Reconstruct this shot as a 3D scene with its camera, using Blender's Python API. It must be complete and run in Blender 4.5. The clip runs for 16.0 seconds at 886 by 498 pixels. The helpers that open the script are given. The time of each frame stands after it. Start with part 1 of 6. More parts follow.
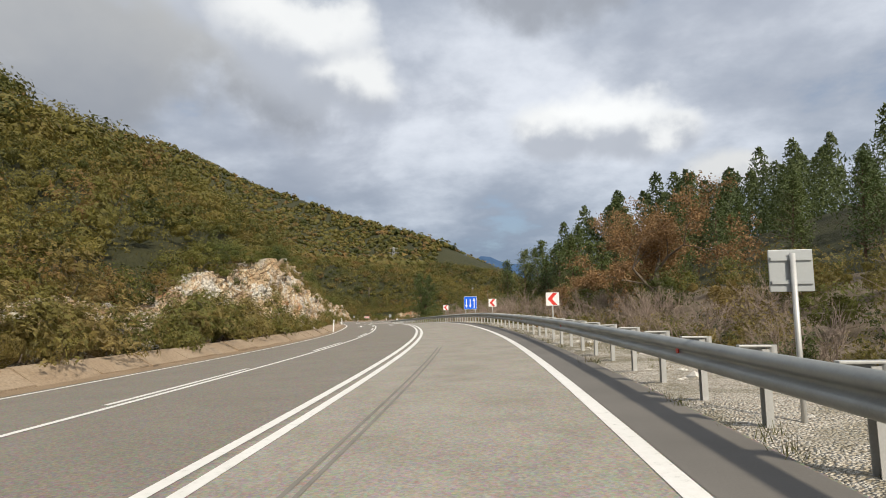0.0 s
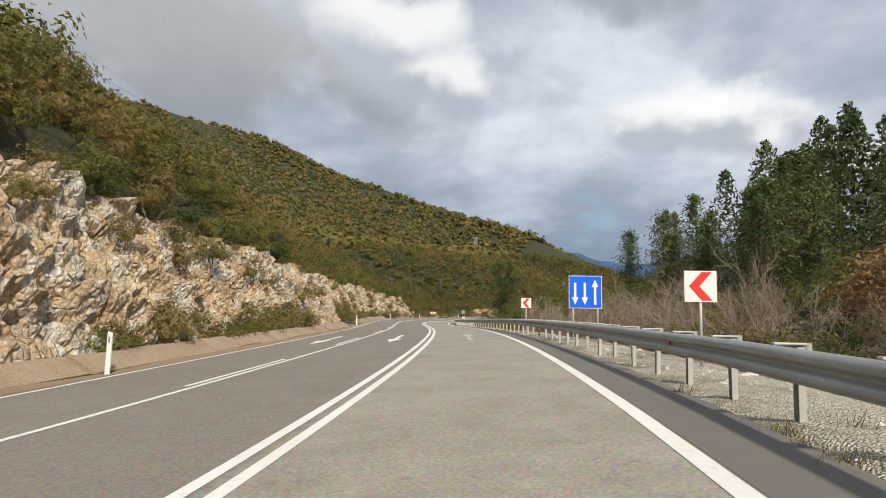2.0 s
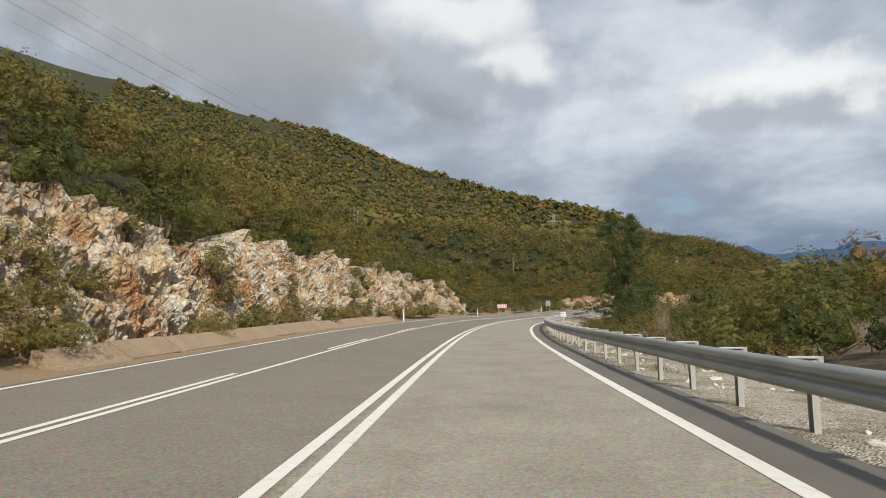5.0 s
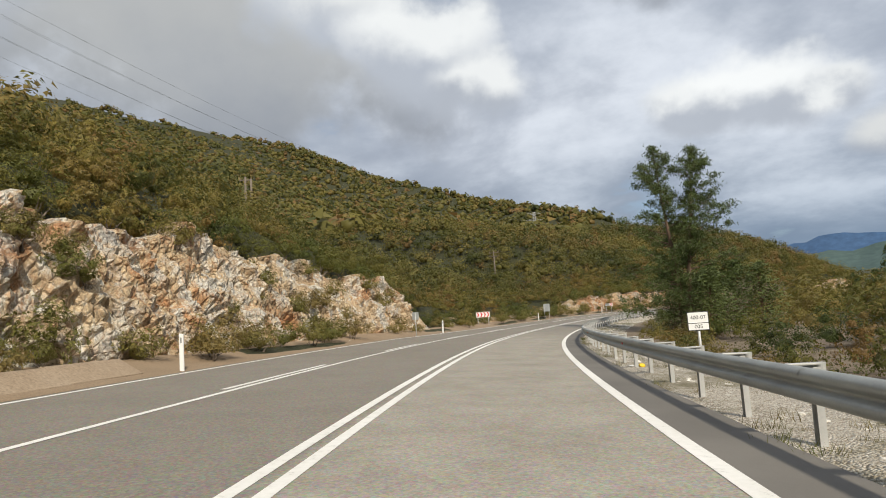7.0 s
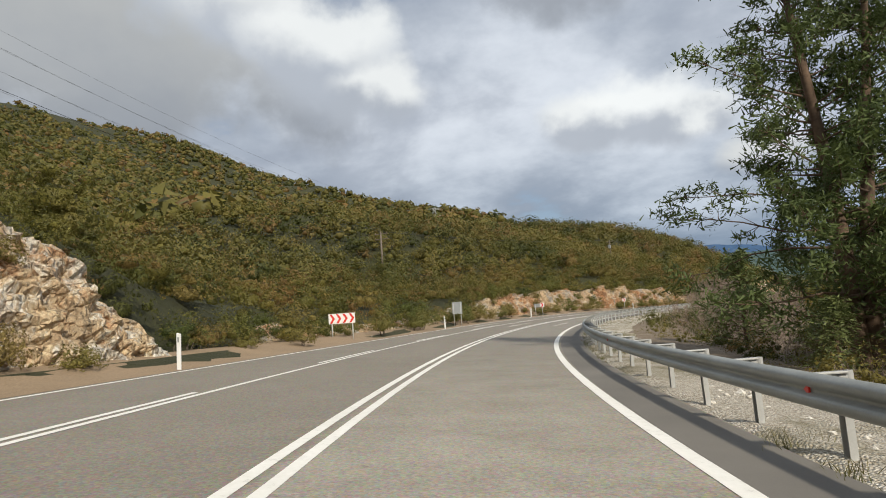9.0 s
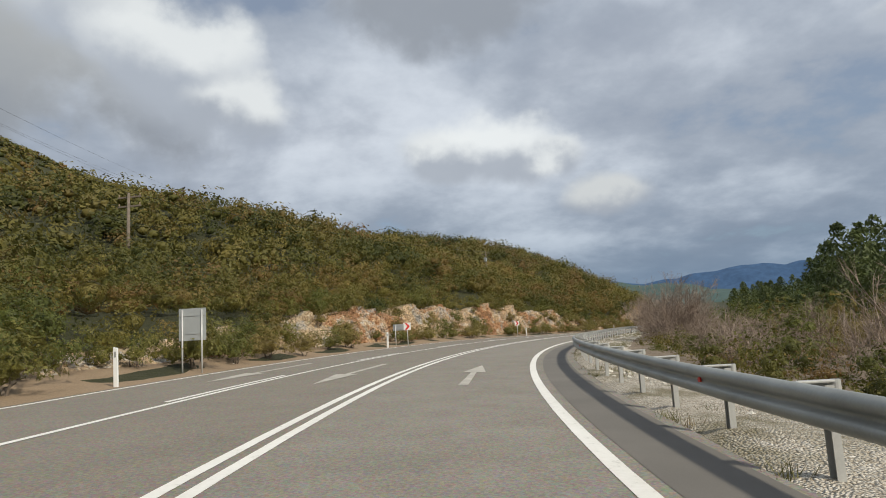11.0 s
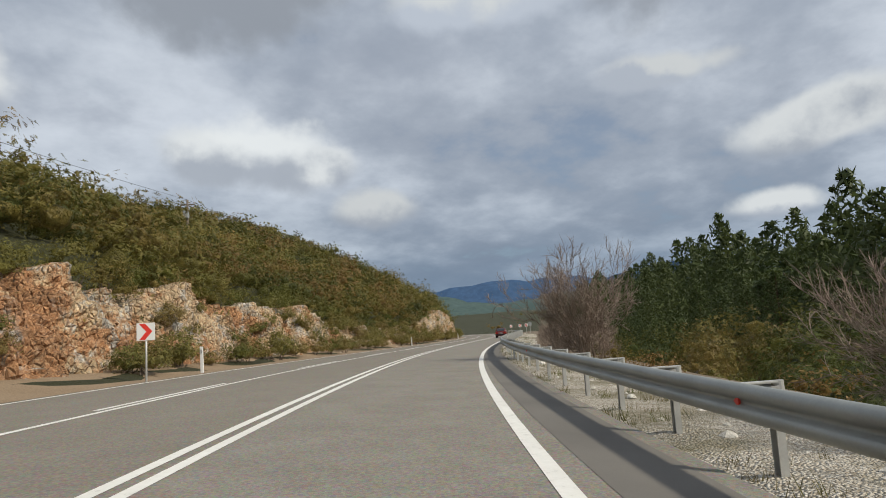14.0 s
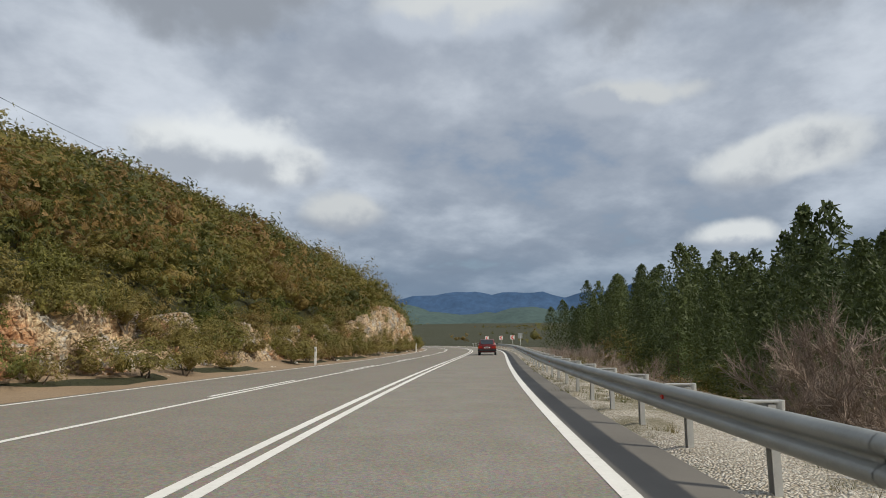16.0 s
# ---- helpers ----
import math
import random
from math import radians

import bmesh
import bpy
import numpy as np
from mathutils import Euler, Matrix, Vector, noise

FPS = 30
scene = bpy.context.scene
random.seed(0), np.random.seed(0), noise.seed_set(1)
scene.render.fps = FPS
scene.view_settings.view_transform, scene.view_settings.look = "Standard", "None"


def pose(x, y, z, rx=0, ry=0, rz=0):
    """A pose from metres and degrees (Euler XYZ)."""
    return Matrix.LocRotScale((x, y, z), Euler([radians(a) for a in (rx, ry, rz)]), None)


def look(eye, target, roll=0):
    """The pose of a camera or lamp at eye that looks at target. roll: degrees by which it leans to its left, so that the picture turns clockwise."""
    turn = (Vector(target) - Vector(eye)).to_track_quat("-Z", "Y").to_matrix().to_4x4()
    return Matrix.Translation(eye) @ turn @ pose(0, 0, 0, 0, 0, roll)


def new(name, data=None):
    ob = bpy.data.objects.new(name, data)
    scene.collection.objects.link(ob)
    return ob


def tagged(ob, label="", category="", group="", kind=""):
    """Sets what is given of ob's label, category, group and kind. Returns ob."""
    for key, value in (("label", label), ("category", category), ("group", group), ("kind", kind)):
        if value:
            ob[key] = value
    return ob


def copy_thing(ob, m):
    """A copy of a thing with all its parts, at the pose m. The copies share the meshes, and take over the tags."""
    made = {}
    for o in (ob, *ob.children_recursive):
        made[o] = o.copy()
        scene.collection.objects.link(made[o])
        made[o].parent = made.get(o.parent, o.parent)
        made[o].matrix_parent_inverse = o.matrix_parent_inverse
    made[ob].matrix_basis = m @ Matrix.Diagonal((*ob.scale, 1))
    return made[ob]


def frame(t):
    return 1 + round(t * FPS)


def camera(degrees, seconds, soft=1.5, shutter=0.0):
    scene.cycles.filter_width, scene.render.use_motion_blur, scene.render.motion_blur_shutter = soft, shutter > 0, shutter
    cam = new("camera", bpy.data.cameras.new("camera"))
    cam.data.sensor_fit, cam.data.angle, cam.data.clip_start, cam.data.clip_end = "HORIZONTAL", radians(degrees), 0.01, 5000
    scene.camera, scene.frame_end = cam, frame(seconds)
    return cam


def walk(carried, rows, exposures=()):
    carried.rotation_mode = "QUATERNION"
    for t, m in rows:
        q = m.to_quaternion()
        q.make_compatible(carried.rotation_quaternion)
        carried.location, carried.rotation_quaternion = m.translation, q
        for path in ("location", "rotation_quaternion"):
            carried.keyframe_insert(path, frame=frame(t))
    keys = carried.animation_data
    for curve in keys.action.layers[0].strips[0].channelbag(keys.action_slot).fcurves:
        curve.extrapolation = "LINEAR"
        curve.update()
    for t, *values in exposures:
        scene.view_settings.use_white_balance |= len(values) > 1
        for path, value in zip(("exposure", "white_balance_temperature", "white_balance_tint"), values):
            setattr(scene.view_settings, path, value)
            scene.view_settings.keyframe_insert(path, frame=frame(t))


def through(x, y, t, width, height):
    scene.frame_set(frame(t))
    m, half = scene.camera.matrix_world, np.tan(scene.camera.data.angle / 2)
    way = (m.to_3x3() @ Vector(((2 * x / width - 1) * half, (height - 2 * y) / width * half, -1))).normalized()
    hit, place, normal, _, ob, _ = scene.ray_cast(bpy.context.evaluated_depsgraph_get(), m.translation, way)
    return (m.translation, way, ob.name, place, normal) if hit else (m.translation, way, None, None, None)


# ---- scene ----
# A two-lane-plus-one mountain road: a drive round a left bend and a long right bend.
cam = camera(71.5, 16.0, soft=1.0)

# seconds, x, y, z, pitch, roll, yaw
PATH = [
    (0.0, 2.307, -4.237, 1.250, 6.01, 0.86, 3.81),
    (0.5, 2.297, 5.054, 1.335, 5.97, 1.12, 5.33),
    (1.0, 2.042, 14.449, 1.417, 5.70, 0.18, 7.42),
    (1.5, 1.327, 23.964, 1.482, 5.98, -0.48, 9.35),
    (2.0, 0.423, 33.203, 1.538, 5.58, -0.95, 11.81),
    (2.5, -0.955, 42.493, 1.567, 5.53, -1.00, 13.87),
    (3.0, -2.661, 51.508, 1.539, 5.72, -1.93, 15.81),
    (3.2, -3.396, 55.174, 1.520, 5.63, -1.70, 16.17),
    (3.7, -5.376, 64.630, 1.448, 5.38, -1.10, 16.98),
    (4.2, -7.530, 74.260, 1.337, 5.13, -0.48, 17.83),
    (4.7, -9.806, 83.755, 1.190, 5.02, 0.26, 18.60),
    (5.1, -11.612, 91.053, 1.075, 5.06, 0.97, 18.68),
    (5.5, -13.288, 97.936, 0.968, 5.10, 1.64, 18.26),
    (6.0, -15.138, 106.043, 0.842, 4.99, 3.59, 18.45),
    (6.5, -17.035, 114.008, 0.726, 5.95, 4.25, 18.36),
    (7.0, -18.927, 121.938, 0.628, 6.24, 3.96, 16.94),
    (7.5, -20.678, 129.965, 0.538, 5.98, 2.11, 14.98),
    (8.0, -22.124, 138.031, 0.440, 5.47, 4.26, 12.99),
    (8.2, -22.629, 141.222, 0.400, 5.62, 4.24, 11.97),
    (8.6, -23.503, 147.492, 0.319, 5.93, 4.19, 9.81),
    (9.1, -24.331, 155.212, 0.215, 6.30, 4.13, 6.90),
    (9.6, -24.830, 162.937, 0.128, 6.86, 3.68, 3.73),
    (10.1, -24.946, 170.804, 0.072, 7.50, 3.05, 0.24),
    (10.5, -24.707, 177.283, 0.048, 8.01, 2.55, -2.81),
    (11.0, -23.929, 185.557, 0.049, 7.81, 3.53, -5.81),
    (11.5, -22.682, 193.806, 0.089, 8.45, 1.96, -9.14),
    (12.0, -20.907, 202.106, 0.141, 8.27, 2.21, -12.21),
    (12.5, -18.745, 210.411, 0.173, 7.44, 2.41, -17.23),
    (13.0, -15.933, 218.558, 0.180, 7.10, 2.44, -22.77),
    (13.5, -12.629, 226.611, 0.165, 7.52, 2.64, -25.58),
    (14.0, -8.926, 234.664, 0.133, 7.49, 3.84, -27.29),
    (14.5, -4.854, 242.810, 0.113, 8.00, 2.73, -28.32),
    (15.0, -0.603, 250.774, 0.086, 8.43, 0.14, -29.18),
    (15.5, 3.875, 258.631, 0.048, 8.23, 1.51, -30.09),
    (16.0, 8.633, 266.448, -0.002, 8.21, 0.42, -30.97),
]
walk(cam, [(t, pose(x, y, z, 90 + p, r, w)) for t, x, y, z, p, r, w in PATH],
     [(0.0, -0.04, 6250, 9), (3.2, -0.04, 6250, 8), (5.5, -0.18, 6200, 8), (6.5, -0.14, 6200, 8), (7.5, -0.04, 6250, 8), (10.3, -0.22, 6150, 7), (16.0, -0.34, 6100, 7)])

# ---- light: low winter sun behind the viewer's right shoulder, broken cloud ----
SUN_AZ, SUN_EL = 146.0, 39.0     # degrees clockwise from +y, degrees above the horizon


def build_world():
    w = bpy.data.worlds.new("sky")
    scene.world = w
    w.use_nodes = True
    nt = w.node_tree
    nt.nodes.clear()
    N, L = nt.nodes.new, nt.links.new

    def math_node(op, a, b=None, c=None, clamp=False):
        n = N("ShaderNodeMath")
        n.operation, n.use_clamp = op, clamp
        for k, v in enumerate((a, b, c)):
            if v is None:
                continue
            if isinstance(v, (int, float)):
                n.inputs[k].default_value = v
            else:
                L(v, n.inputs[k])
        return n.outputs[0]

    def mix(fac, a, b):
        n = N("ShaderNodeMix")
        n.data_type = "RGBA"
        for k, v in ((0, fac), (6, a), (7, b)):
            if isinstance(v, (int, float)):
                n.inputs[k].default_value = v
            elif isinstance(v, tuple):
                n.inputs[k].default_value = (*v, 1)
            else:
                L(v, n.inputs[k])
        return n.outputs[2]

    def step(x, lo, hi):
        n = N("ShaderNodeMapRange")
        n.interpolation_type = "SMOOTHSTEP"
        L(x, n.inputs[0])
        n.inputs[1].default_value, n.inputs[2].default_value = lo, hi
        return n.outputs[0]

    sky = N("ShaderNodeTexSky")
    sky.sky_type, sky.sun_disc = "NISHITA", False
    sky.sun_elevation, sky.sun_rotation = radians(SUN_EL), radians(SUN_AZ)
    blue = N("ShaderNodeVectorMath")
    blue.operation = "SCALE"
    L(sky.outputs[0], blue.inputs[0])
    blue.inputs["Scale"].default_value = 0.11

    co = N("ShaderNodeTexCoord").outputs["Generated"]
    sep = N("ShaderNodeSeparateXYZ")
    L(co, sep.inputs[0])
    x, y, z = sep.outputs
    # the cloud deck lies on a plane overhead: directions are thrown onto it
    zz = math_node("MAXIMUM", math_node("ADD", z, 0.30), 0.06)
    comb = N("ShaderNodeCombineXYZ")
    L(math_node("DIVIDE", x, zz), comb.inputs[0])
    L(math_node("DIVIDE", y, zz), comb.inputs[1])

    def noise_tex(vec, scale, detail, rough, warp=0.0, offset=(0, 0, 0)):
        m = N("ShaderNodeMapping")
        L(vec, m.inputs[0])
        m.inputs["Location"].default_value = offset
        n = N("ShaderNodeTexNoise")
        L(m.outputs[0], n.inputs["Vector"])
        n.inputs["Scale"].default_value, n.inputs["Detail"].default_value = scale, detail
        n.inputs["Roughness"].default_value, n.inputs["Distortion"].default_value = rough, warp
        return n.outputs[0]

    deck = noise_tex(comb.outputs[0], 1.3, 9, 0.55, 0.3, (3.1, 1.7, 0))
    folds = noise_tex(comb.outputs[0], 2.0, 12, 0.56, 0.0, (7.3, 2.2, 1.3))
    puffs = noise_tex(co, 5.5, 12, 0.53, 0.05, (1.3, 4.4, 0.2))

    low = step(z, 0.0, 0.34)
    grey = mix(low, (0.26, 0.32, 0.41), (0.44, 0.475, 0.545))
    pale = mix(low, (0.58, 0.64, 0.72), (0.82, 0.84, 0.89))
    cloud = mix(step(folds, 0.36, 0.68), grey, pale)
    cloud = mix(math_node("MULTIPLY", step(deck, 0.50, 0.66), 0.75), cloud, mix(low, (0.25, 0.30, 0.38), (0.40, 0.43, 0.50)))
    # slate haze low over the far valley
    cloud = mix(math_node("MULTIPLY", math_node("SUBTRACT", 1.0, step(z, 0.03, 0.15)), 0.72), cloud, (0.20, 0.28, 0.39))
    # gaps with blue
    gaps = math_node("MULTIPLY", step(math_node("SUBTRACT", 1.0, folds), 0.60, 0.70), 0.45)
    cloud = mix(gaps, cloud, blue.outputs[0])

    # sunlit heaps of cumulus: azimuth left of +y, elevation, radius, height share, brightness
    rise = None
    for az, el, rad, share, lum, foot in ((36.0, 24.0, 17.0, 0.8, 0.52, 0.36), (-8.0, 33.0, 14.0, 0.45, 0.50, 0.40), (-62.0, 31.0, 16.0, 0.4, 0.5, 0.42),
                                          (24.5, 28.5, 7.0, 0.70, 0.94, 0.58), (16.5, 25.0, 7.8, 0.62, 1.0, 0.56), (10.5, 21.2, 5.4, 0.60, 0.98, 0.52),
                                          (-7.0, 16.2, 3.8, 0.66, 0.97, 0.54), (-16.2, 15.2, 3.8, 0.64, 0.97, 0.54), (-11.8, 16.8, 5.4, 0.62, 1.05, 0.54), (-21.5, 11.5, 4.4, 0.50, 0.80, 0.50),
                                          (-33.0, 29.0, 8.0, 0.30, 0.86, 0.70), (-60.0, 14.0, 8.0, 0.32, 0.9, 0.5), (-57.0, 8.6, 5.0, 0.30, 0.95, 0.6), (-50.0, 21.0, 6.0, 0.25, 0.8, 0.6),
                                          (62.0, 30.0, 12.0, 0.5, 0.8, 0.5)):
        a, e = radians(az), radians(el)
        d = N("ShaderNodeVectorMath")
        d.operation = "SUBTRACT"
        L(co, d.inputs[0])
        d.inputs[1].default_value = (-math.sin(a) * math.cos(e), math.cos(a) * math.cos(e), math.sin(e))
        st = N("ShaderNodeVectorMath")
        st.operation = "MULTIPLY"
        L(d.outputs[0], st.inputs[0])
        st.inputs[1].default_value = (1, 1, 1 / share)
        ln = N("ShaderNodeVectorMath")
        ln.operation = "LENGTH"
        L(st.outputs[0], ln.inputs[0])
        r = radians(rad)
        edge = math_node("ADD", math_node("DIVIDE", ln.outputs["Value"], r), math_node("MULTIPLY", math_node("SUBTRACT", puffs, 0.5), 2.6))
        body = math_node("SUBTRACT", 1.0, step(edge, 0.55, 1.10))
        # the tops catch the sun, the feet are grey
        top = step(math_node("ADD", math_node("SUBTRACT", z, math.sin(e)), math_node("MULTIPLY", math_node("SUBTRACT", puffs, 0.5), 0.22)), -0.6 * r * share, 0.25 * r * share)
        cloud = mix(math_node("MULTIPLY", body, 0.92), cloud, mix(top, (foot * 0.95, foot * 0.99, foot * 1.08), (lum, lum * 0.985, lum * 0.95)))

    bg = N("ShaderNodeBackground")
    L(cloud, bg.inputs[0])
    bg.inputs[1].default_value = SKY
    out = N("ShaderNodeOutputWorld")
    L(bg.outputs[0], out.inputs[0])


SKY = 1.0
build_world()

sun = new("sun", bpy.data.lights.new("sun", "SUN"))
sun.data.energy, sun.data.angle, sun.data.color = 4.7, radians(3.5), (1.0, 0.88, 0.72)
_a, _e = radians(SUN_AZ), radians(SUN_EL)
sun.matrix_world = look((0, 0, 60), Vector((0, 0, 60)) - Vector((math.sin(_a) * math.cos(_e), math.cos(_a) * math.cos(_e), math.sin(_e))))
scene.view_settings.exposure = 0.0


# ---- materials ----
def nodes_of(name):
    m = bpy.data.materials.new(name)
    m.use_nodes = True
    nt = m.node_tree
    return m, nt, nt.nodes["Principled BSDF"]


def tex(nt, kind, scale, detail=4.0, rough=0.55, warp=0.0, space="Object", stretch=(1, 1, 1)):
    co = nt.nodes.new("ShaderNodeTexCoord")
    mp = nt.nodes.new("ShaderNodeMapping")
    mp.inputs["Scale"].default_value = stretch
    if space == "World":
        co = nt.nodes.new("ShaderNodeNewGeometry")
        nt.links.new(co.outputs["Position"], mp.inputs[0])
    else:
        nt.links.new(co.outputs[space], mp.inputs[0])
    t = nt.nodes.new(kind)
    nt.links.new(mp.outputs[0], t.inputs["Vector"])
    t.inputs["Scale"].default_value = scale
    if kind == "ShaderNodeTexNoise":
        t.inputs["Detail"].default_value, t.inputs["Roughness"].default_value, t.inputs["Distortion"].default_value = detail, rough, warp
    return t


def ramp(nt, fac, stops):
    r = nt.nodes.new("ShaderNodeValToRGB")
    nt.links.new(fac, r.inputs[0])
    els = r.color_ramp.elements
    while len(els) < len(stops):
        els.new(0.5)
    for e, (pos, col) in zip(els, stops):
        e.position, e.color = pos, (*col, 1)
    return r.outputs[0]


def mixc(nt, fac, a, b, mode="MIX"):
    n = nt.nodes.new("ShaderNodeMix")
    n.data_type, n.blend_type = "RGBA", mode
    for k, v in ((0, fac), (6, a), (7, b)):
        if isinstance(v, (int, float)):
            n.inputs[k].default_value = v
        elif isinstance(v, tuple):
            n.inputs[k].default_value = (*v, 1)
        else:
            nt.links.new(v, n.inputs[k])
    return n.outputs[2]


def bump(nt, bsdf, height, strength=0.4, dist=0.02):
    b = nt.nodes.new("ShaderNodeBump")
    b.inputs["Strength"].default_value, b.inputs["Distance"].default_value = strength, dist
    nt.links.new(height, b.inputs["Height"])
    nt.links.new(b.outputs[0], bsdf.inputs["Normal"])


def plain(name, col, rough=0.6, metal=0.0, vary=0.12, scale=3.0, grain=60.0, relief=0.15):
    """A plain surface with large stains and fine grain."""
    m, nt, b = nodes_of(name)
    big = tex(nt, "ShaderNodeTexNoise", scale, 5).outputs[0]
    fine = tex(nt, "ShaderNodeTexNoise", grain, 3).outputs[0]
    lo, hi = tuple(c * (1 - vary) for c in col), tuple(min(1, c * (1 + vary)) for c in col)
    c = ramp(nt, big, [(0.3, lo), (0.7, hi)])
    c = mixc(nt, 0.25, c, ramp(nt, fine, [(0.3, lo), (0.7, hi)]))
    nt.links.new(c, b.inputs["Base Color"])
    b.inputs["Roughness"].default_value, b.inputs["Metallic"].default_value = rough, metal
    bump(nt, b, fine, relief, 0.004)
    return m


def asphalt_mat():
    m, nt, b = nodes_of("worn_asphalt")
    big = tex(nt, "ShaderNodeTexNoise", 0.10, 5, 0.6, 0.4, "World").outputs[0]
    mid = tex(nt, "ShaderNodeTexNoise", 0.9, 8, 0.68, 0.2, "World").outputs[0]
    chip = tex(nt, "ShaderNodeTexVoronoi", 38.0, space="World").outputs["Color"]
    fine = tex(nt, "ShaderNodeTexNoise", 26.0, 6, 0.8, 0, "World").outputs[0]
    grit = tex(nt, "ShaderNodeTexVoronoi", 70.0, space="World").outputs["Distance"]
    pit = tex(nt, "ShaderNodeTexNoise", 4.2, 7, 0.75, 0.4, "World").outputs[0]
    uv = nt.nodes.new("ShaderNodeUVMap")
    sep = nt.nodes.new("ShaderNodeSeparateXYZ")
    nt.links.new(uv.outputs[0], sep.inputs[0])

    def op(kind, a, c):
        n = nt.nodes.new("ShaderNodeMath")
        n.operation = kind
        for k, v in enumerate((a, c)):
            if isinstance(v, (int, float)):
                n.inputs[k].default_value = v
            else:
                nt.links.new(v, n.inputs[k])
        return n.outputs[0]

    def rise(x, lo, hi):
        n = nt.nodes.new("ShaderNodeMapRange")
        nt.links.new(x, n.inputs[0])
        n.inputs[1].default_value, n.inputs[2].default_value = lo, hi
        return n.outputs[0]
    base = ramp(nt, big, [(0.3, (0.200, 0.178, 0.146)), (0.7, (0.228, 0.205, 0.171))])
    base = mixc(nt, 0.25, base, ramp(nt, mid, [(0.35, (0.165, 0.148, 0.121)), (0.65, (0.262, 0.238, 0.199))]))
    # the right lane is an older, paler course with a ragged inner edge
    ragged = op("ADD", sep.outputs[0], op("MULTIPLY", op("SUBTRACT", pit, 0.5), 0.6))
    lane = op("MULTIPLY", rise(ragged, -0.1, 0.1), rise(sep.outputs[0], 4.1, 4.0))
    lane = op("MULTIPLY", lane, rise(sep.outputs[1], 180.0, 160.0))
    worn = ramp(nt, mid, [(0.28, (0.250, 0.226, 0.184)), (0.5, (0.318, 0.291, 0.242)), (0.72, (0.37, 0.341, 0.289))])
    worn = mixc(nt, ramp(nt, pit, [(0.32, (0.7, 0.7, 0.7)), (0.40, (0, 0, 0))]), worn, (0.19, 0.172, 0.145))
    base = mixc(nt, op("MULTIPLY", lane, 0.85), base, worn)
    # later course: paler in its right lane, smooth
    late = op("MULTIPLY", op("MULTIPLY", rise(sep.outputs[0], -0.2, 0.4), rise(sep.outputs[1], 165.0, 190.0)), 0.55)
    base = mixc(nt, late, base, ramp(nt, mid, [(0.3, (0.21, 0.193, 0.165)), (0.7, (0.285, 0.265, 0.23))]))
    # aggregate
    base = mixc(nt, 0.42, base, ramp(nt, fine, [(0.30, (0.22, 0.22, 0.22)), (0.70, (0.80, 0.80, 0.79))]), "OVERLAY")
    base = mixc(nt, 0.28, base, chip, "SOFT_LIGHT")
    nt.links.new(base, b.inputs["Base Color"])
    b.inputs["Roughness"].default_value = 0.85
    b.inputs["Specular IOR Level"].default_value = 0.25
    bump(nt, b, mixc(nt, 0.5, grit, fine), 0.6, 0.008)
    return m


def gravel_mat():
    """Chips of pale limestone over brown earth, with dry moss."""
    m, nt, b = nodes_of("limestone_chips")
    big = tex(nt, "ShaderNodeTexNoise", 0.55, 6, 0.65, 0.4, "World").outputs[0]
    v = tex(nt, "ShaderNodeTexVoronoi", 32.0, space="World")
    v2 = tex(nt, "ShaderNodeTexVoronoi", 58.0, space="World")
    val = nt.nodes.new("ShaderNodeSeparateColor")
    nt.links.new(v.outputs["Color"], val.inputs[0])
    val2 = nt.nodes.new("ShaderNodeSeparateColor")
    nt.links.new(v2.outputs["Color"], val2.inputs[0])
    chips = ramp(nt, val.outputs[0], [(0.0, (0.30, 0.25, 0.18)), (0.35, (0.60, 0.53, 0.42)), (0.65, (0.78, 0.73, 0.63)), (1.0, (0.86, 0.83, 0.76))])
    small = ramp(nt, val2.outputs[0], [(0.0, (0.20, 0.16, 0.11)), (0.6, (0.52, 0.46, 0.36)), (1.0, (0.74, 0.69, 0.60))])
    c = mixc(nt, 0.45, chips, small)
    c = mixc(nt, ramp(nt, v.outputs["Distance"], [(0.50, (0, 0, 0)), (0.85, (0.7, 0.7, 0.7))]), c, (0.13, 0.105, 0.07))
    c = mixc(nt, ramp(nt, big, [(0.46, (0, 0, 0)), (0.62, (0.75, 0.75, 0.75))]), c, ramp(nt, val2.outputs[1], [(0.0, (0.10, 0.095, 0.035)), (1.0, (0.24, 0.20, 0.10))]))
    nt.links.new(c, b.inputs["Base Color"])
    b.inputs["Roughness"].default_value = 0.95
    h = nt.nodes.new("ShaderNodeMath")
    h.operation = "SUBTRACT"
    h.inputs[0].default_value = 1.0
    nt.links.new(v.outputs["Distance"], h.inputs[1])
    bump(nt, b, h.outputs[0], 1.0, 0.05)
    return m


def paint_mat():
    m, nt, b = nodes_of("road_paint")
    wear = tex(nt, "ShaderNodeTexNoise", 9.0, 8, 0.75, 0.2, "World").outputs[0]
    big = tex(nt, "ShaderNodeTexNoise", 0.5, 4, 0.6, 0, "World").outputs[0]
    c = ramp(nt, wear, [(0.30, (0.42, 0.40, 0.36)), (0.42, (0.74, 0.72, 0.66)), (0.7, (0.84, 0.82, 0.77))])
    c = mixc(nt, 0.25, c, ramp(nt, big, [(0.35, (0.6, 0.58, 0.52)), (0.65, (0.86, 0.85, 0.8))]))
    nt.links.new(c, b.inputs["Base Color"])
    b.inputs["Roughness"].default_value = 0.6
    bump(nt, b, wear, 0.2, 0.004)
    return m


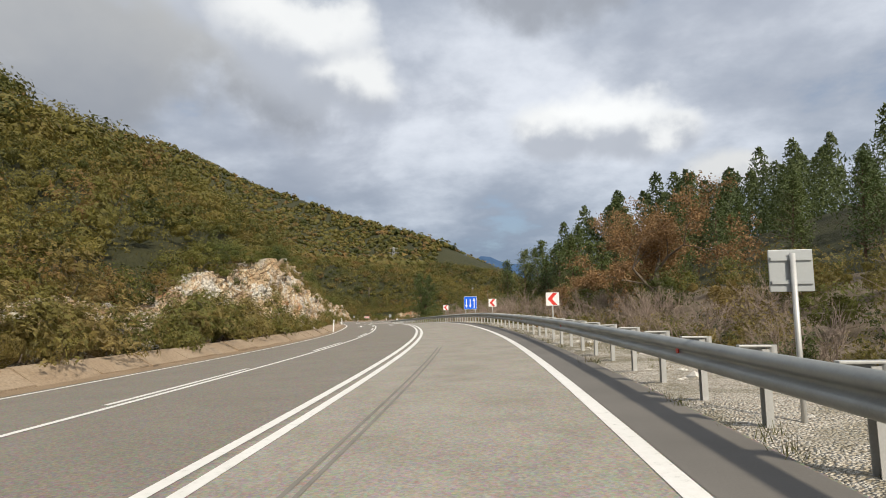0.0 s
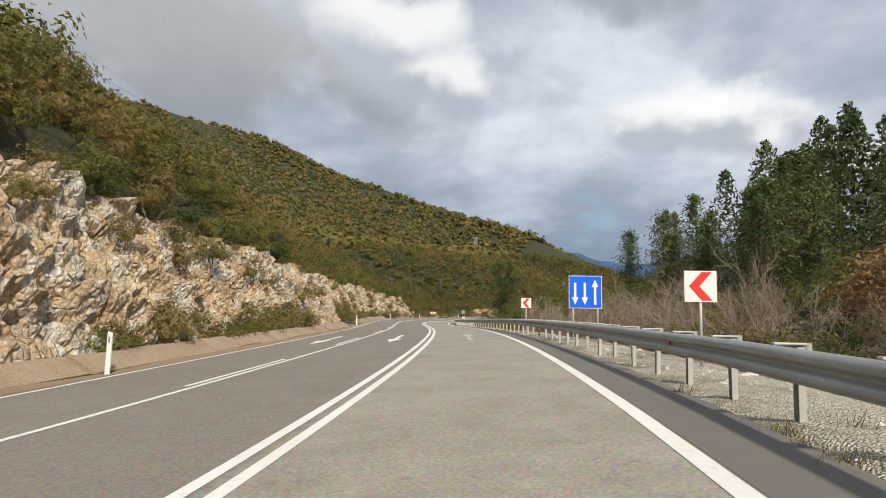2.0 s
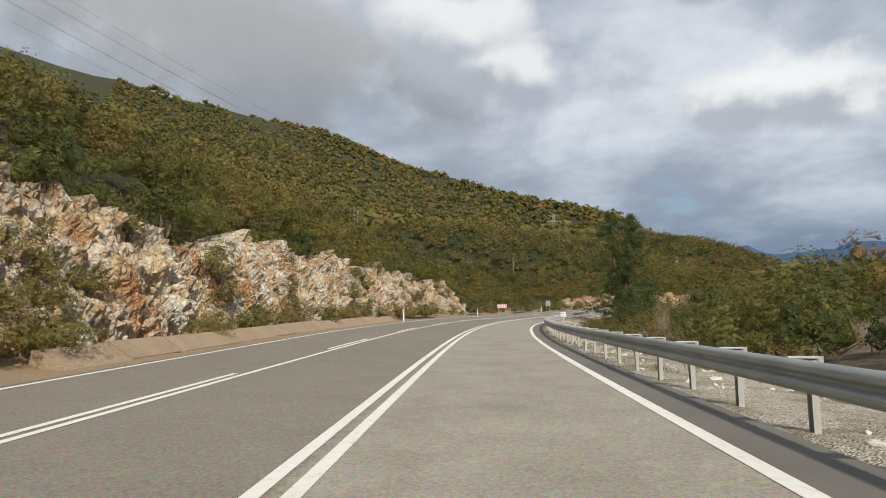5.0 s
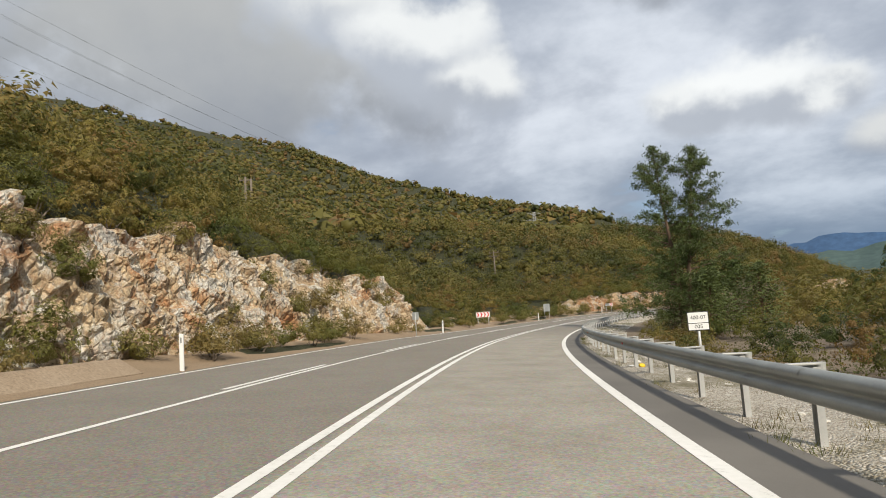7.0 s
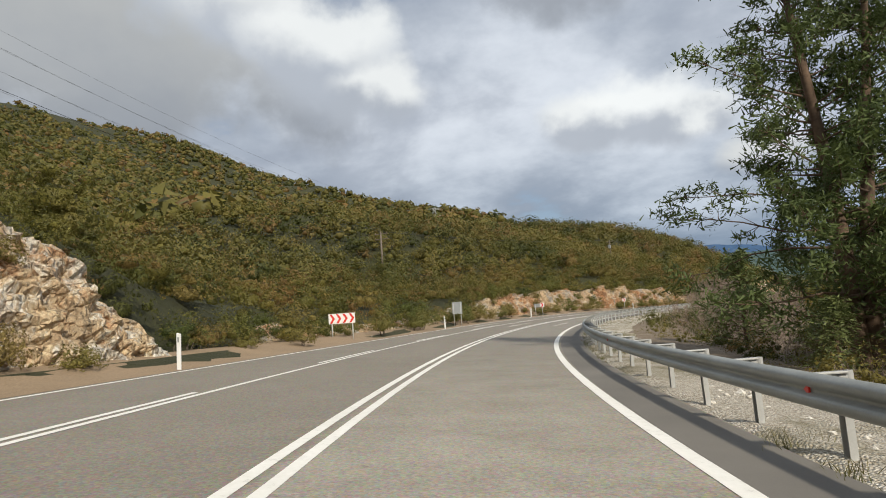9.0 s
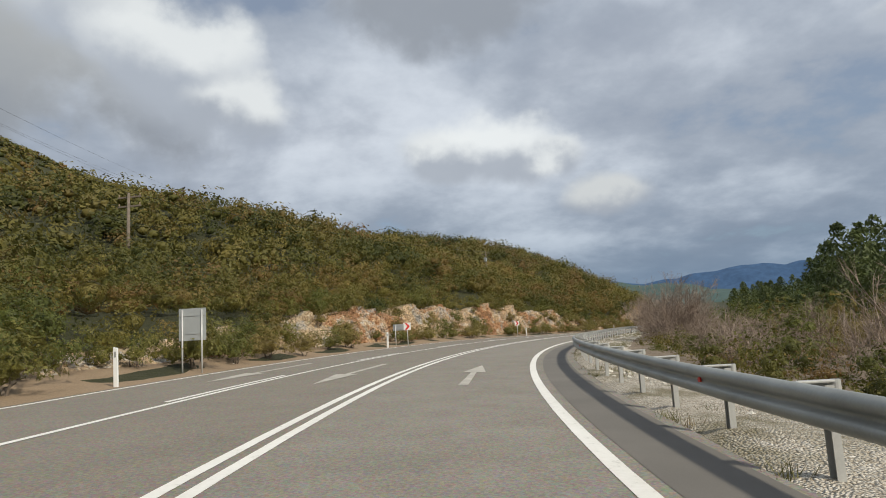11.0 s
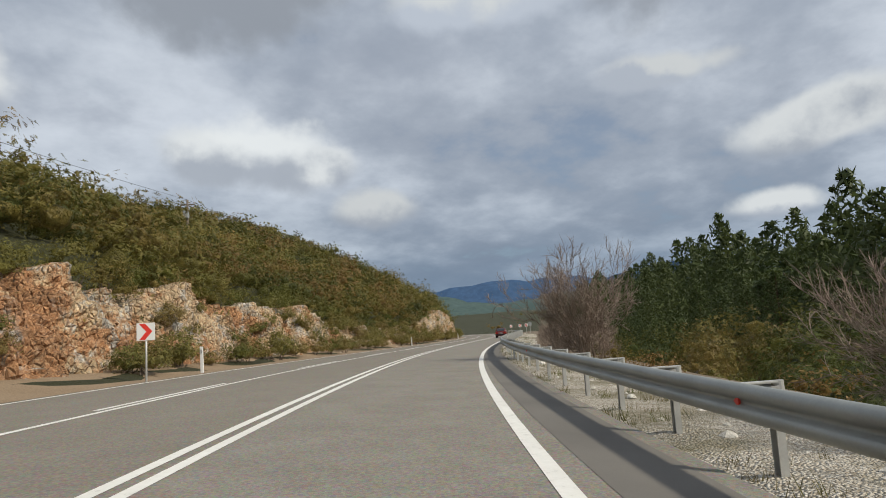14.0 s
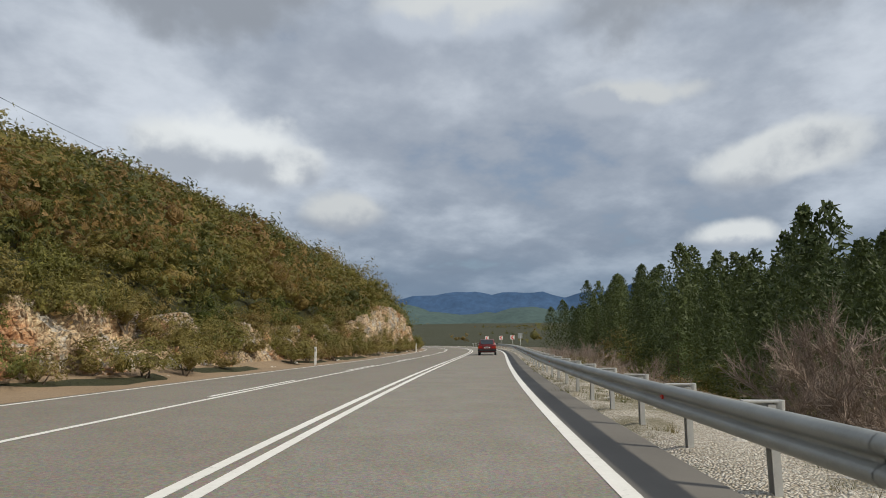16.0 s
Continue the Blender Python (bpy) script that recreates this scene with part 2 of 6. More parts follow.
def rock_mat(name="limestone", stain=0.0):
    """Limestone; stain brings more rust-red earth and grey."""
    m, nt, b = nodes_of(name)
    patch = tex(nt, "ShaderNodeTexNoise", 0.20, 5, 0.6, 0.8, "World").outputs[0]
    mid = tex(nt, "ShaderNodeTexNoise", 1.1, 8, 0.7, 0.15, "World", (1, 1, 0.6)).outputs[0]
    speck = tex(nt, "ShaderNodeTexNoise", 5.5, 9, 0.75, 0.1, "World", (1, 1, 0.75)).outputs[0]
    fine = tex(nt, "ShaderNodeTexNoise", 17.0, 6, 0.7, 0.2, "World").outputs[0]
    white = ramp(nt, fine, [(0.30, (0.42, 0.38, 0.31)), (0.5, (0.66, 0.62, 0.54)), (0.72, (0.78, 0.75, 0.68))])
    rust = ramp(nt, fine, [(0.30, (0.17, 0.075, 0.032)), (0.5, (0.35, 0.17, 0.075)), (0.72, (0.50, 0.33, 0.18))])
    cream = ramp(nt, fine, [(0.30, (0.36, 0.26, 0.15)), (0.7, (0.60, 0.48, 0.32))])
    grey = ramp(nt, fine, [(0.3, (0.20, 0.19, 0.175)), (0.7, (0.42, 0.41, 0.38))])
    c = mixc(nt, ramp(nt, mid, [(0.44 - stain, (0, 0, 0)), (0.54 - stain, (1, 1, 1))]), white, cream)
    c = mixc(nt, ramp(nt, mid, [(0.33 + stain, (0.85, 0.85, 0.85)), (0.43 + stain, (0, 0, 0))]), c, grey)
    red = nt.nodes.new("ShaderNodeMath")
    red.operation = "MULTIPLY_ADD"
    nt.links.new(patch, red.inputs[0])
    red.inputs[1].default_value = 0.75
    add = nt.nodes.new("ShaderNodeMath")
    add.operation = "MULTIPLY"
    nt.links.new(mid, add.inputs[0])
    add.inputs[1].default_value = 0.45
    nt.links.new(add.outputs[0], red.inputs[2])
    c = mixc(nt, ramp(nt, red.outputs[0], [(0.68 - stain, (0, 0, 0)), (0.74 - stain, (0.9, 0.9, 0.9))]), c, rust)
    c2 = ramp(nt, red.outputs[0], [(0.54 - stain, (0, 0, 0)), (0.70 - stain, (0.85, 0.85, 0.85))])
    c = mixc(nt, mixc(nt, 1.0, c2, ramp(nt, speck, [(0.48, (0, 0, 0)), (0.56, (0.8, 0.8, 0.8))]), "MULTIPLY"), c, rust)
    # broken chips, each its own shade, over larger blocks
    for size, amount in ((1.3, 0.30), (4.6, 0.22), (15.0, 0.20)):
        v = tex(nt, "ShaderNodeTexVoronoi", size, space="World", stretch=(1, 1, 0.75))
        one = nt.nodes.new("ShaderNodeSeparateColor")
        nt.links.new(v.outputs["Color"], one.inputs[0])
        c = mixc(nt, amount, c, ramp(nt, one.outputs[0], [(0.0, (0.20, 0.19, 0.17)), (0.5, (0.52, 0.52, 0.51)), (1.0, (0.84, 0.83, 0.81))]), "OVERLAY")
    # dark brown along the cell edges and in noise specks
    edge = tex(nt, "ShaderNodeTexVoronoi", 5.0, space="World", stretch=(1, 1, 0.75))
    edge.feature = "DISTANCE_TO_EDGE"
    c = mixc(nt, ramp(nt, edge.outputs["Distance"], [(0.0, (0.26, 0.26, 0.26)), (0.05, (0, 0, 0))]), c, (0.12, 0.085, 0.055))
    c = mixc(nt, ramp(nt, speck, [(0.34, (0.85, 0.85, 0.85)), (0.42, (0, 0, 0))]), c, (0.085, 0.062, 0.042))
    nt.links.new(c, b.inputs["Base Color"])
    b.inputs["Roughness"].default_value = 0.92
    h = mixc(nt, 0.5, speck, ramp(nt, edge.outputs["Distance"], [(0.0, (0, 0, 0)), (0.25, (1, 1, 1))]))
    bump(nt, b, h, 1.0, 0.15)
    return m


def soil_mat(name, cols, scale=0.5, fine_scale=14.0, relief=0.05):
    m, nt, b = nodes_of(name)
    big = tex(nt, "ShaderNodeTexNoise", scale, 6, 0.62, 0.3, "World").outputs[0]
    fine = tex(nt, "ShaderNodeTexNoise", fine_scale, 6, 0.7, 0, "World").outputs[0]
    n = len(cols)
    c = ramp(nt, big, [(0.3 + 0.4 * k / (n - 1), col) for k, col in enumerate(cols)])
    c = mixc(nt, 0.5, c, ramp(nt, fine, [(0.3, tuple(v * 0.55 for v in cols[0])), (0.7, tuple(min(1, v * 1.35) for v in cols[-1]))]))
    nt.links.new(c, b.inputs["Base Color"])
    b.inputs["Roughness"].default_value = 0.95
    bump(nt, b, fine, 0.8, relief)
    return m


def leaf_mat(name, cols, source="object", through=0.3, patch=0.0, spray=0.0):
    """Foliage: the hue goes by the plant (its own random, or its 'tint' in a joined mesh), with each leaf a little apart."""
    m, nt, b = nodes_of(name)
    if source == "object":
        f = nt.nodes.new("ShaderNodeObjectInfo").outputs["Random"]
    else:
        at = nt.nodes.new("ShaderNodeAttribute")
        at.attribute_name = "tint"
        f = at.outputs["Fac"]
    n = len(cols)
    c = ramp(nt, f, [(k / max(1, n - 1), col) for k, col in enumerate(cols)])
    isl = nt.nodes.new("ShaderNodeNewGeometry").outputs["Random Per Island"]
    c = mixc(nt, 0.42 if source == "object" else 0.26, c, ramp(nt, isl, [(0.0, (0.28, 0.28, 0.26)), (0.6, (0.55, 0.55, 0.5)), (1.0, (0.85, 0.83, 0.68))]), "OVERLAY")
    if patch:
        big = tex(nt, "ShaderNodeTexNoise", patch, 3, 0.5, 0, "World").outputs[0]
        c = mixc(nt, 0.5, c, ramp(nt, big, [(0.35, (0.35, 0.37, 0.30)), (0.65, (0.66, 0.60, 0.45))]), "OVERLAY")
    nt.links.new(c, b.inputs["Base Color"])
    b.inputs["Roughness"].default_value, b.inputs["Specular IOR Level"].default_value = 0.55, 0.25
    rough = tex(nt, "ShaderNodeTexNoise", 5.0, 3, 0.7, 0, "World").outputs[0]
    c = mixc(nt, 0.3 if source == "object" else 0.18, c, ramp(nt, rough, [(0.35, (0.28, 0.28, 0.26)), (0.65, (0.74, 0.73, 0.66))]), "OVERLAY")
    out = nt.nodes["Material Output"]
    if spray:
        # each card is a spray of small leaves with gaps between them
        v = tex(nt, "ShaderNodeTexVoronoi", spray, space="World", stretch=(1, 1, 0.8))
        one = nt.nodes.new("ShaderNodeSeparateColor")
        nt.links.new(v.outputs["Color"], one.inputs[0])
        c = mixc(nt, 0.5, c, ramp(nt, one.outputs[0], [(0.0, (0.25, 0.25, 0.23)), (1.0, (0.80, 0.79, 0.70))]), "OVERLAY")
        gap = nt.nodes.new("ShaderNodeMath")
        gap.operation = "GREATER_THAN"
        nt.links.new(v.outputs["Distance"], gap.inputs[0])
        gap.inputs[1].default_value = 0.58
    nt.links.new(c, b.inputs["Base Color"])
    tr = nt.nodes.new("ShaderNodeBsdfTranslucent")
    nt.links.new(c, tr.inputs[0])
    mx = nt.nodes.new("ShaderNodeMixShader")
    mx.inputs[0].default_value = through
    nt.links.new(b.outputs[0], mx.inputs[1])
    nt.links.new(tr.outputs[0], mx.inputs[2])
    last = mx.outputs[0]
    if spray:
        hole = nt.nodes.new("ShaderNodeBsdfTransparent")
        cutout = nt.nodes.new("ShaderNodeMixShader")
        nt.links.new(gap.outputs[0], cutout.inputs[0])
        nt.links.new(last, cutout.inputs[1])
        nt.links.new(hole.outputs[0], cutout.inputs[2])
        last = cutout.outputs[0]
    nt.links.new(last, out.inputs[0])
    return m


M_ASPHALT, M_PAINT, M_ROCK = asphalt_mat(), paint_mat(), rock_mat("limestone", 0.016)
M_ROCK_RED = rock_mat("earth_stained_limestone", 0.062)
M_PAINT_OLD = plain("faded_road_paint", (0.43, 0.405, 0.35), 0.75, 0.0, 0.25, 2.5, 30, 0.3)
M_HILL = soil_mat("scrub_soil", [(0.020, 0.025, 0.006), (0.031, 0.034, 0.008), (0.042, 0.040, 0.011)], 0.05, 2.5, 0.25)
M_DIRT = soil_mat("tan_dirt", [(0.22, 0.155, 0.09), (0.31, 0.225, 0.14)], 0.6, 20.0, 0.02)
M_GRAVEL = gravel_mat()
M_LITTER = soil_mat("leaf_litter_earth", [(0.10, 0.072, 0.045), (0.17, 0.125, 0.08), (0.26, 0.21, 0.15)], 0.7, 9.0, 0.08)
M_STONE = soil_mat("loose_stone", [(0.50, 0.46, 0.39), (0.72, 0.69, 0.62)], 2.0, 20.0, 0.02)
M_CONCRETE = soil_mat("stained_concrete", [(0.23, 0.16, 0.095), (0.32, 0.235, 0.15), (0.38, 0.30, 0.21)], 0.8, 16.0, 0.02)
M_STEEL = plain("galvanised_steel", (0.345, 0.355, 0.335), 0.52, 0.5, 0.22, 1.2, 40, 0.12)
M_POST = plain("galvanised_post", (0.50, 0.50, 0.48), 0.5, 0.3, 0.2, 2.0, 40, 0.1)
M_ALU = plain("grey_aluminium", (0.40, 0.42, 0.42), 0.5, 0.5, 0.08, 2.0, 60, 0.05)
M_WHITE = plain("white_sheeting", (0.80, 0.80, 0.78), 0.45, 0.0, 0.04, 3.0, 80, 0.02)
M_RED = plain("red_sheeting", (0.70, 0.045, 0.03), 0.4, 0.0, 0.06, 3.0, 80, 0.02)
M_BLUE = plain("blue_sheeting", (0.0, 0.12, 0.80), 0.5, 0.0, 0.05, 3.0, 80, 0.02)
M_BLACK = plain("black_paint", (0.015, 0.015, 0.016), 0.5)
M_BARK = plain("grey_bark", (0.15, 0.12, 0.09), 0.9, 0, 0.35, 6, 30, 0.8)
M_TWIG = plain("bare_twigs", (0.27, 0.21, 0.165), 0.85, 0, 0.3, 1.5, 30, 0.3)
M_PINEBARK = plain("pine_bark", (0.13, 0.085, 0.055), 0.9, 0, 0.35, 6, 30, 0.8)
M_WOOD = plain("weathered_pole", (0.16, 0.13, 0.10), 0.85, 0, 0.3, 4, 40, 0.4)
M_LEAF = leaf_mat("maquis_leaves", [(0.054, 0.075, 0.023), (0.115, 0.127, 0.033), (0.176, 0.165, 0.047), (0.194, 0.138, 0.053)], through=0.38, spray=27.0)
M_LEAF_S = leaf_mat("maquis_leaves_far", [(0.068, 0.079, 0.025), (0.127, 0.123, 0.035), (0.185, 0.159, 0.049), (0.209, 0.134, 0.056)], "tint", 0.36, 0.02, 22.0)
M_LEAF_F = leaf_mat("hillside_leaves", [(0.068, 0.079, 0.025), (0.127, 0.123, 0.035), (0.185, 0.159, 0.049), (0.209, 0.134, 0.056)], "tint", 0.36, 0.02)
M_BROOM = leaf_mat("roadside_bush_leaves", [(0.125, 0.132, 0.038), (0.185, 0.162, 0.052), (0.215, 0.165, 0.066)], through=0.38, spray=34.0)
M_OAK = leaf_mat("dry_oak_leaves", [(0.26, 0.158, 0.076), (0.34, 0.225, 0.118)])
M_PINE = leaf_mat("pine_needles", [(0.080, 0.112, 0.040), (0.110, 0.140, 0.048), (0.135, 0.160, 0.058)], through=0.28)
M_PINE_S = leaf_mat("pine_needles_far", [(0.060, 0.082, 0.030), (0.105, 0.130, 0.046)], "tint", 0.3)


# ---- plan of the road ----
# curvature (per km, left positive) every 20 m from s = -20; s = 0 lies at the origin, heading +y
KAPPA = [-0.78, 1.61, 4.01, 3.52, 2.41, 2.58, -0.58, -2.76, -3.38, -4.91, -6.42, -8.03, -7.23, -4.05, -3.38, -2.71, -1.33, -0.26, 1.2,
         3.8, 6.5, 7.0, 7.0, 6.0, 4.0, 2.0, 1.0, 0.5]
# every 40 m from s = 0: gradient along the road and crossfall (right side up positive), in per cent
GRADE = [0.84, 0.35, -1.42, -1.01, -1.27, 0.74, -0.36, -0.83, -0.59, -0.41, -0.32]
BANK = [2.63, 5.66, 1.72, -4.43, -6.38, -3.41, -5.07, -2.07, 0.38, 0.2, 0.13]
S0, S1 = -60.0, 620.0
_s = np.arange(S0, S1 + 0.5, 1.0)
_k = np.interp(_s, np.arange(-20, 521, 20.0), np.array(KAPPA) * 1e-3)
_k[_s < -20] = 0
_th = np.cumsum(_k)
_th -= _th[60]
_x, _y = np.cumsum(-np.sin(_th)), np.cumsum(np.cos(_th))
_x, _y = _x - _x[60], _y - _y[60]
_z = np.cumsum(np.interp(_s, np.arange(0, 401, 40.0), GRADE) * 0.01)
_z -= _z[60]
_b = np.interp(_s, np.arange(0, 401, 40.0), BANK) * 0.01


def level(s, off):
    """Height of the banked road's plane at s, off; flat beyond its edges."""
    return np.interp(s, _s, _z) + np.interp(s, _s, _b) * np.clip(off, -7.5, 6.0)


def at(s, off, z=0.0):
    """World places at s along the road's double line, off metres to its right, z above the road's plane."""
    s = np.asarray(s, float)
    c = np.interp(s, _s, _th)
    return np.stack(np.broadcast_arrays(np.interp(s, _s, _x) + off * np.cos(c), np.interp(s, _s, _y) + off * np.sin(c), z + level(s, off)), -1)


def heading(s):
    return math.degrees(float(np.interp(s, _s, _th)))


def road_coords(x, y):
    """s and offset of the nearest road point, for arrays of places."""
    x, y = np.ravel(x), np.ravel(y)
    s, off = np.empty(len(x)), np.empty(len(x))
    for a in range(0, len(x), 20000):
        b = slice(a, a + 20000)
        j = np.argmin((x[b, None] - _x[None, ::2]) ** 2 + (y[b, None] - _y[None, ::2]) ** 2, 1) * 2
        dx, dy, c = x[b] - _x[j], y[b] - _y[j], _th[j]
        s[b] = _s[j] - dx * np.sin(c) + dy * np.cos(c)
        off[b] = np.where(dx * np.cos(c) + dy * np.sin(c) >= 0, 1, -1) * np.hypot(dx, dy)
    return s, off


LEFT_EDGE, RIGHT_EDGE = -6.25, 3.6
RAIL_S, RAIL_OFF = [-60, 10, 42, 60, 90, 115, 142, 160, 195, 215, 232, 250, 276, 300, 620], [4.93, 4.93, 4.95, 4.85, 4.75, 4.75, 4.88, 4.9, 5.2, 5.4, 5.62, 5.35, 4.87, 4.85, 4.85]
ROCK_S = [-60, 0, 12, 20, 26, 34, 42, 53, 66, 77, 102, 122, 137, 150, 160, 168, 175, 180, 190, 200, 210, 216, 229, 235, 250, 266, 274, 286, 291, 297, 304, 330, 350, 367, 385, 396, 620]
ROCK_Z = [2.0, 2.0, 1.9, 2.0, 3.9, 4.9, 5.5, 5.3, 5.2, 4.9, 4.6, 4.5, 5.0, 5.3, 5.1, 4.5, 3.7, 1.6, 1.2, 0.8, 1.2, 1.8, 2.5, 3.0, 3.2, 3.9, 3.4, 3.5, 2.9, 2.5, 1.9, 2.6, 5.0, 4.4, 3.2, 0.2, 0.1]
TOP_S = [-60, 0, 35, 60, 80, 110, 150, 165, 180, 212, 244, 258, 270, 284, 330, 370, 400, 620]
TOP_OFF = [-10, -9.8, -9.9, -10.3, -10.6, -10.8, -11.2, -11.2, -10.5, -10.5, -11, -11, -10.8, -10.4, -9.8, -9.3, -10, -10]


def rail_off(s):
    return np.interp(s, RAIL_S, RAIL_OFF)


def rock_line(s):
    top = np.interp(s, TOP_S, TOP_OFF)
    return -(8.2 + 0.6 * (-top - 9.8)), top, np.interp(s, ROCK_S, ROCK_Z)


def value_noise(x, y, scale, seed=0):
    """Smooth 2D noise in -1..1 on arrays."""
    x, y = np.asarray(x) / scale + seed * 17.3, np.asarray(y) / scale - seed * 9.1
    i, j = np.floor(x), np.floor(y)
    u, v = x - i, y - j
    u, v = u * u * (3 - 2 * u), v * v * (3 - 2 * v)

    def h(a, b):
        n = np.sin(a * 127.1 + b * 311.7 + seed * 74.7) * 43758.5453
        return 2 * (n - np.floor(n)) - 1
    return (h(i, j) * (1 - u) + h(i + 1, j) * u) * (1 - v) + (h(i, j + 1) * (1 - u) + h(i + 1, j + 1) * u) * v


# crest of the wooded mountain: x, y, height
CREST = [(-1250, -200, 390), (-920, 600, 391), (-641, 949, 321), (-514, 967, 290), (-399, 966, 226), (-280, 890, 180), (-182, 826, 137), (-112, 735, 108), (-54, 643, 82), (-24, 530, 30), (-12, 440, 22), (10, 412, 10)]


def mountain(x, y):
    h = np.zeros_like(x)
    for (ax, ay, az), (bx, by, bz) in zip(CREST, CREST[1:]):
        for t in np.linspace(0, 1, 7):
            px, py, pz = ax + (bx - ax) * t, ay + (by - ay) * t, az + (bz - az) * t
            d = np.hypot(x - px, y - py)
            h = np.maximum(h, pz * np.clip(1 - d / (2.3 * pz + 50), 0, 1) ** 1.35)
    return h


def ground_z(x, y, s=None, off=None):
    shape = np.shape(x)
    x, y = np.ravel(np.asarray(x, float)), np.ravel(np.asarray(y, float))
    if s is None:
        s, off = road_coords(x, y)
    foot, top, rz = rock_line(s)
    # left of the road: ditch, rock step, scrub slope
    m = np.interp(s, [-60, 40, 62, 100, 118, 150, 178, 200, 228, 250, 330, 380, 420], [0.72, 0.6, 0.8, 0.61, 0.72, 0.61, 0.62, 0.34, 0.26, 0.6, 0.65, 0.7, 0.09])
    cap = np.interp(s, [-60, 120, 160, 225, 255, 380, 420], [38.7, 40.0, 25.9, 26.0, 33.6, 34.8, 3.5])
    d = np.maximum(0, top - off)
    slope = cap * (1 - np.exp(-m * d / cap))
    wob = value_noise(x, y, 23, 1) * 1.2 + value_noise(x, y, 9, 2) * 0.45
    zl = np.where(off > foot, 0.25 * np.clip((-7.0 - off) / 1.3, 0, 1), 0)
    face = np.clip((top - 0.4 - off) / 2.0, 0, 1)
    zl = np.where(off <= foot, 0.25 + (rz - 0.35) * face + slope + wob * np.clip(d / 8, 0, 1), zl)
    hill = mountain(x, y) * np.clip((-off - 14) / 40, 0, 1) if np.ndim(off) else 0
    zl = np.maximum(zl, 0) + 0 * zl
    zl = np.where(off < -14, np.logaddexp(zl / 6, hill / 6) * 6 - 6 * np.log(2) * np.exp(-np.abs(zl - hill) / 12), zl)
    # right: gravel verge, bank, knoll with pines, then the low ground
    drop = np.interp(s, [-60, 110, 150, 240, 260, 620], [1.3, 1.3, 1.0, 0.9, 1.3, 1.5])
    bank0 = np.interp(s, [-60, 130, 175, 215, 260, 620], [6.4, 6.6, 8.0, 9.5, 7.5, 7.0])
    zr = -0.10 - 0.10 * np.clip(off - 5, 0, 3) - drop * np.clip((off - bank0) / 6, 0, 1)
    knoll = np.interp(s, [-60, 60, 130, 160, 190], [11, 11, 9, 3, 0])
    zr = zr + (knoll + 2) * np.clip(knoll, 0, 1) * (1 / (1 + np.exp(-(off - 29) / 7)) - 1 / (1 + math.exp(29 / 7)))
    zr = zr + (value_noise(x, y, 14, 4) * 0.5 + value_noise(x, y, 60, 5) * 1.5) * np.clip((off - bank0) / 12, 0, 1)
    z = np.where(off < -6.9, zl, np.where(off > 4.0, zr, 0.0))
    z = np.where((off >= -7.3) & (off <= 5.5), z - 0.22, z)
    z = np.where(off > 5.5, z - np.interp(off, [5.5, 8.5, 13.0], [0.5, 0.5, 0.0]), z)
    # the open valley beyond the last bend, rising to far foothills
    r = np.hypot(x - 40, y - 300)
    far = np.clip((r - 420) / 300, 0, 1)
    beyond = np.clip((s - 395) / 40, 0, 1) * np.clip((np.abs(off) - 8) / 20, 0, 1)
    low = -4 + 0.030 * np.maximum(0, r - 600) + value_noise(x, y, 400, 6) * 14 * np.clip((r - 700) / 900, 0, 1) + value_noise(x, y, 130, 7) * 2
    wide = np.maximum(far * (off > 0), beyond)
    z = np.where(np.abs(off) > 8, z * (1 - wide) + np.maximum(low, hill) * wide, z)
    z = z + level(s, off) * np.clip(1.5 - np.abs(off) / 200, 0, 1)
    return z.reshape(shape)


# ---- mesh helpers ----
def raw_mesh(name, verts, faces, mat=None, smooth=False):
    """A mesh from arrays: verts (n, 3), faces (m, k)."""
    verts, faces = np.asarray(verts, np.float32), np.asarray(faces, np.int32)
    me = bpy.data.meshes.new(name)
    me.vertices.add(len(verts))
    me.vertices.foreach_set("co", verts.ravel())
    n, k = faces.shape
    me.loops.add(n * k)
    me.loops.foreach_set("vertex_index", faces.ravel())
    me.polygons.add(n)
    me.polygons.foreach_set("loop_start", np.arange(0, n * k, k, dtype=np.int32))
    me.polygons.foreach_set("use_smooth", np.full(n, smooth))
    me.update(calc_edges=True)
    if mat:
        me.materials.append(mat)
    return me


def grid_faces(rows, cols):
    i = np.arange(rows * cols).reshape(rows, cols)
    return np.stack([i[:-1, :-1], i[:-1, 1:], i[1:, 1:], i[1:, :-1]], -1).reshape(-1, 4)


def part(name, bm, material, parent, label="", smooth=False):
    """Links a bmesh, or a ready mesh, as one mesh object under a thing or part."""
    if isinstance(bm, bmesh.types.BMesh):
        me = bpy.data.meshes.new(name)
        for f in bm.faces:
            f.smooth = smooth
        bm.to_mesh(me)
        bm.free()
        me.materials.append(material)
    else:
        me = bm
    ob = new(name, me)
    ob.parent = parent
    return tagged(ob, label) if label else ob


def thing(name, m, label, category, group="", kind=""):
    ob = new(name)
    ob.matrix_world = m if isinstance(m, Matrix) else pose(*m)
    return tagged(ob, label, category, group, kind)


def box(bm, size, at_=(0, 0, 0), rot=None, bevel=0.0):
    r = bmesh.ops.create_cube(bm, size=1.0)
    m = Matrix.LocRotScale(at_, rot, size)
    bmesh.ops.transform(bm, matrix=m, verts=r["verts"])
    if bevel:
        es = list({e for v in r["verts"] for e in v.link_edges})
        bmesh.ops.bevel(bm, geom=es, offset=bevel, segments=2, affect="EDGES", profile=0.7)
    return bm


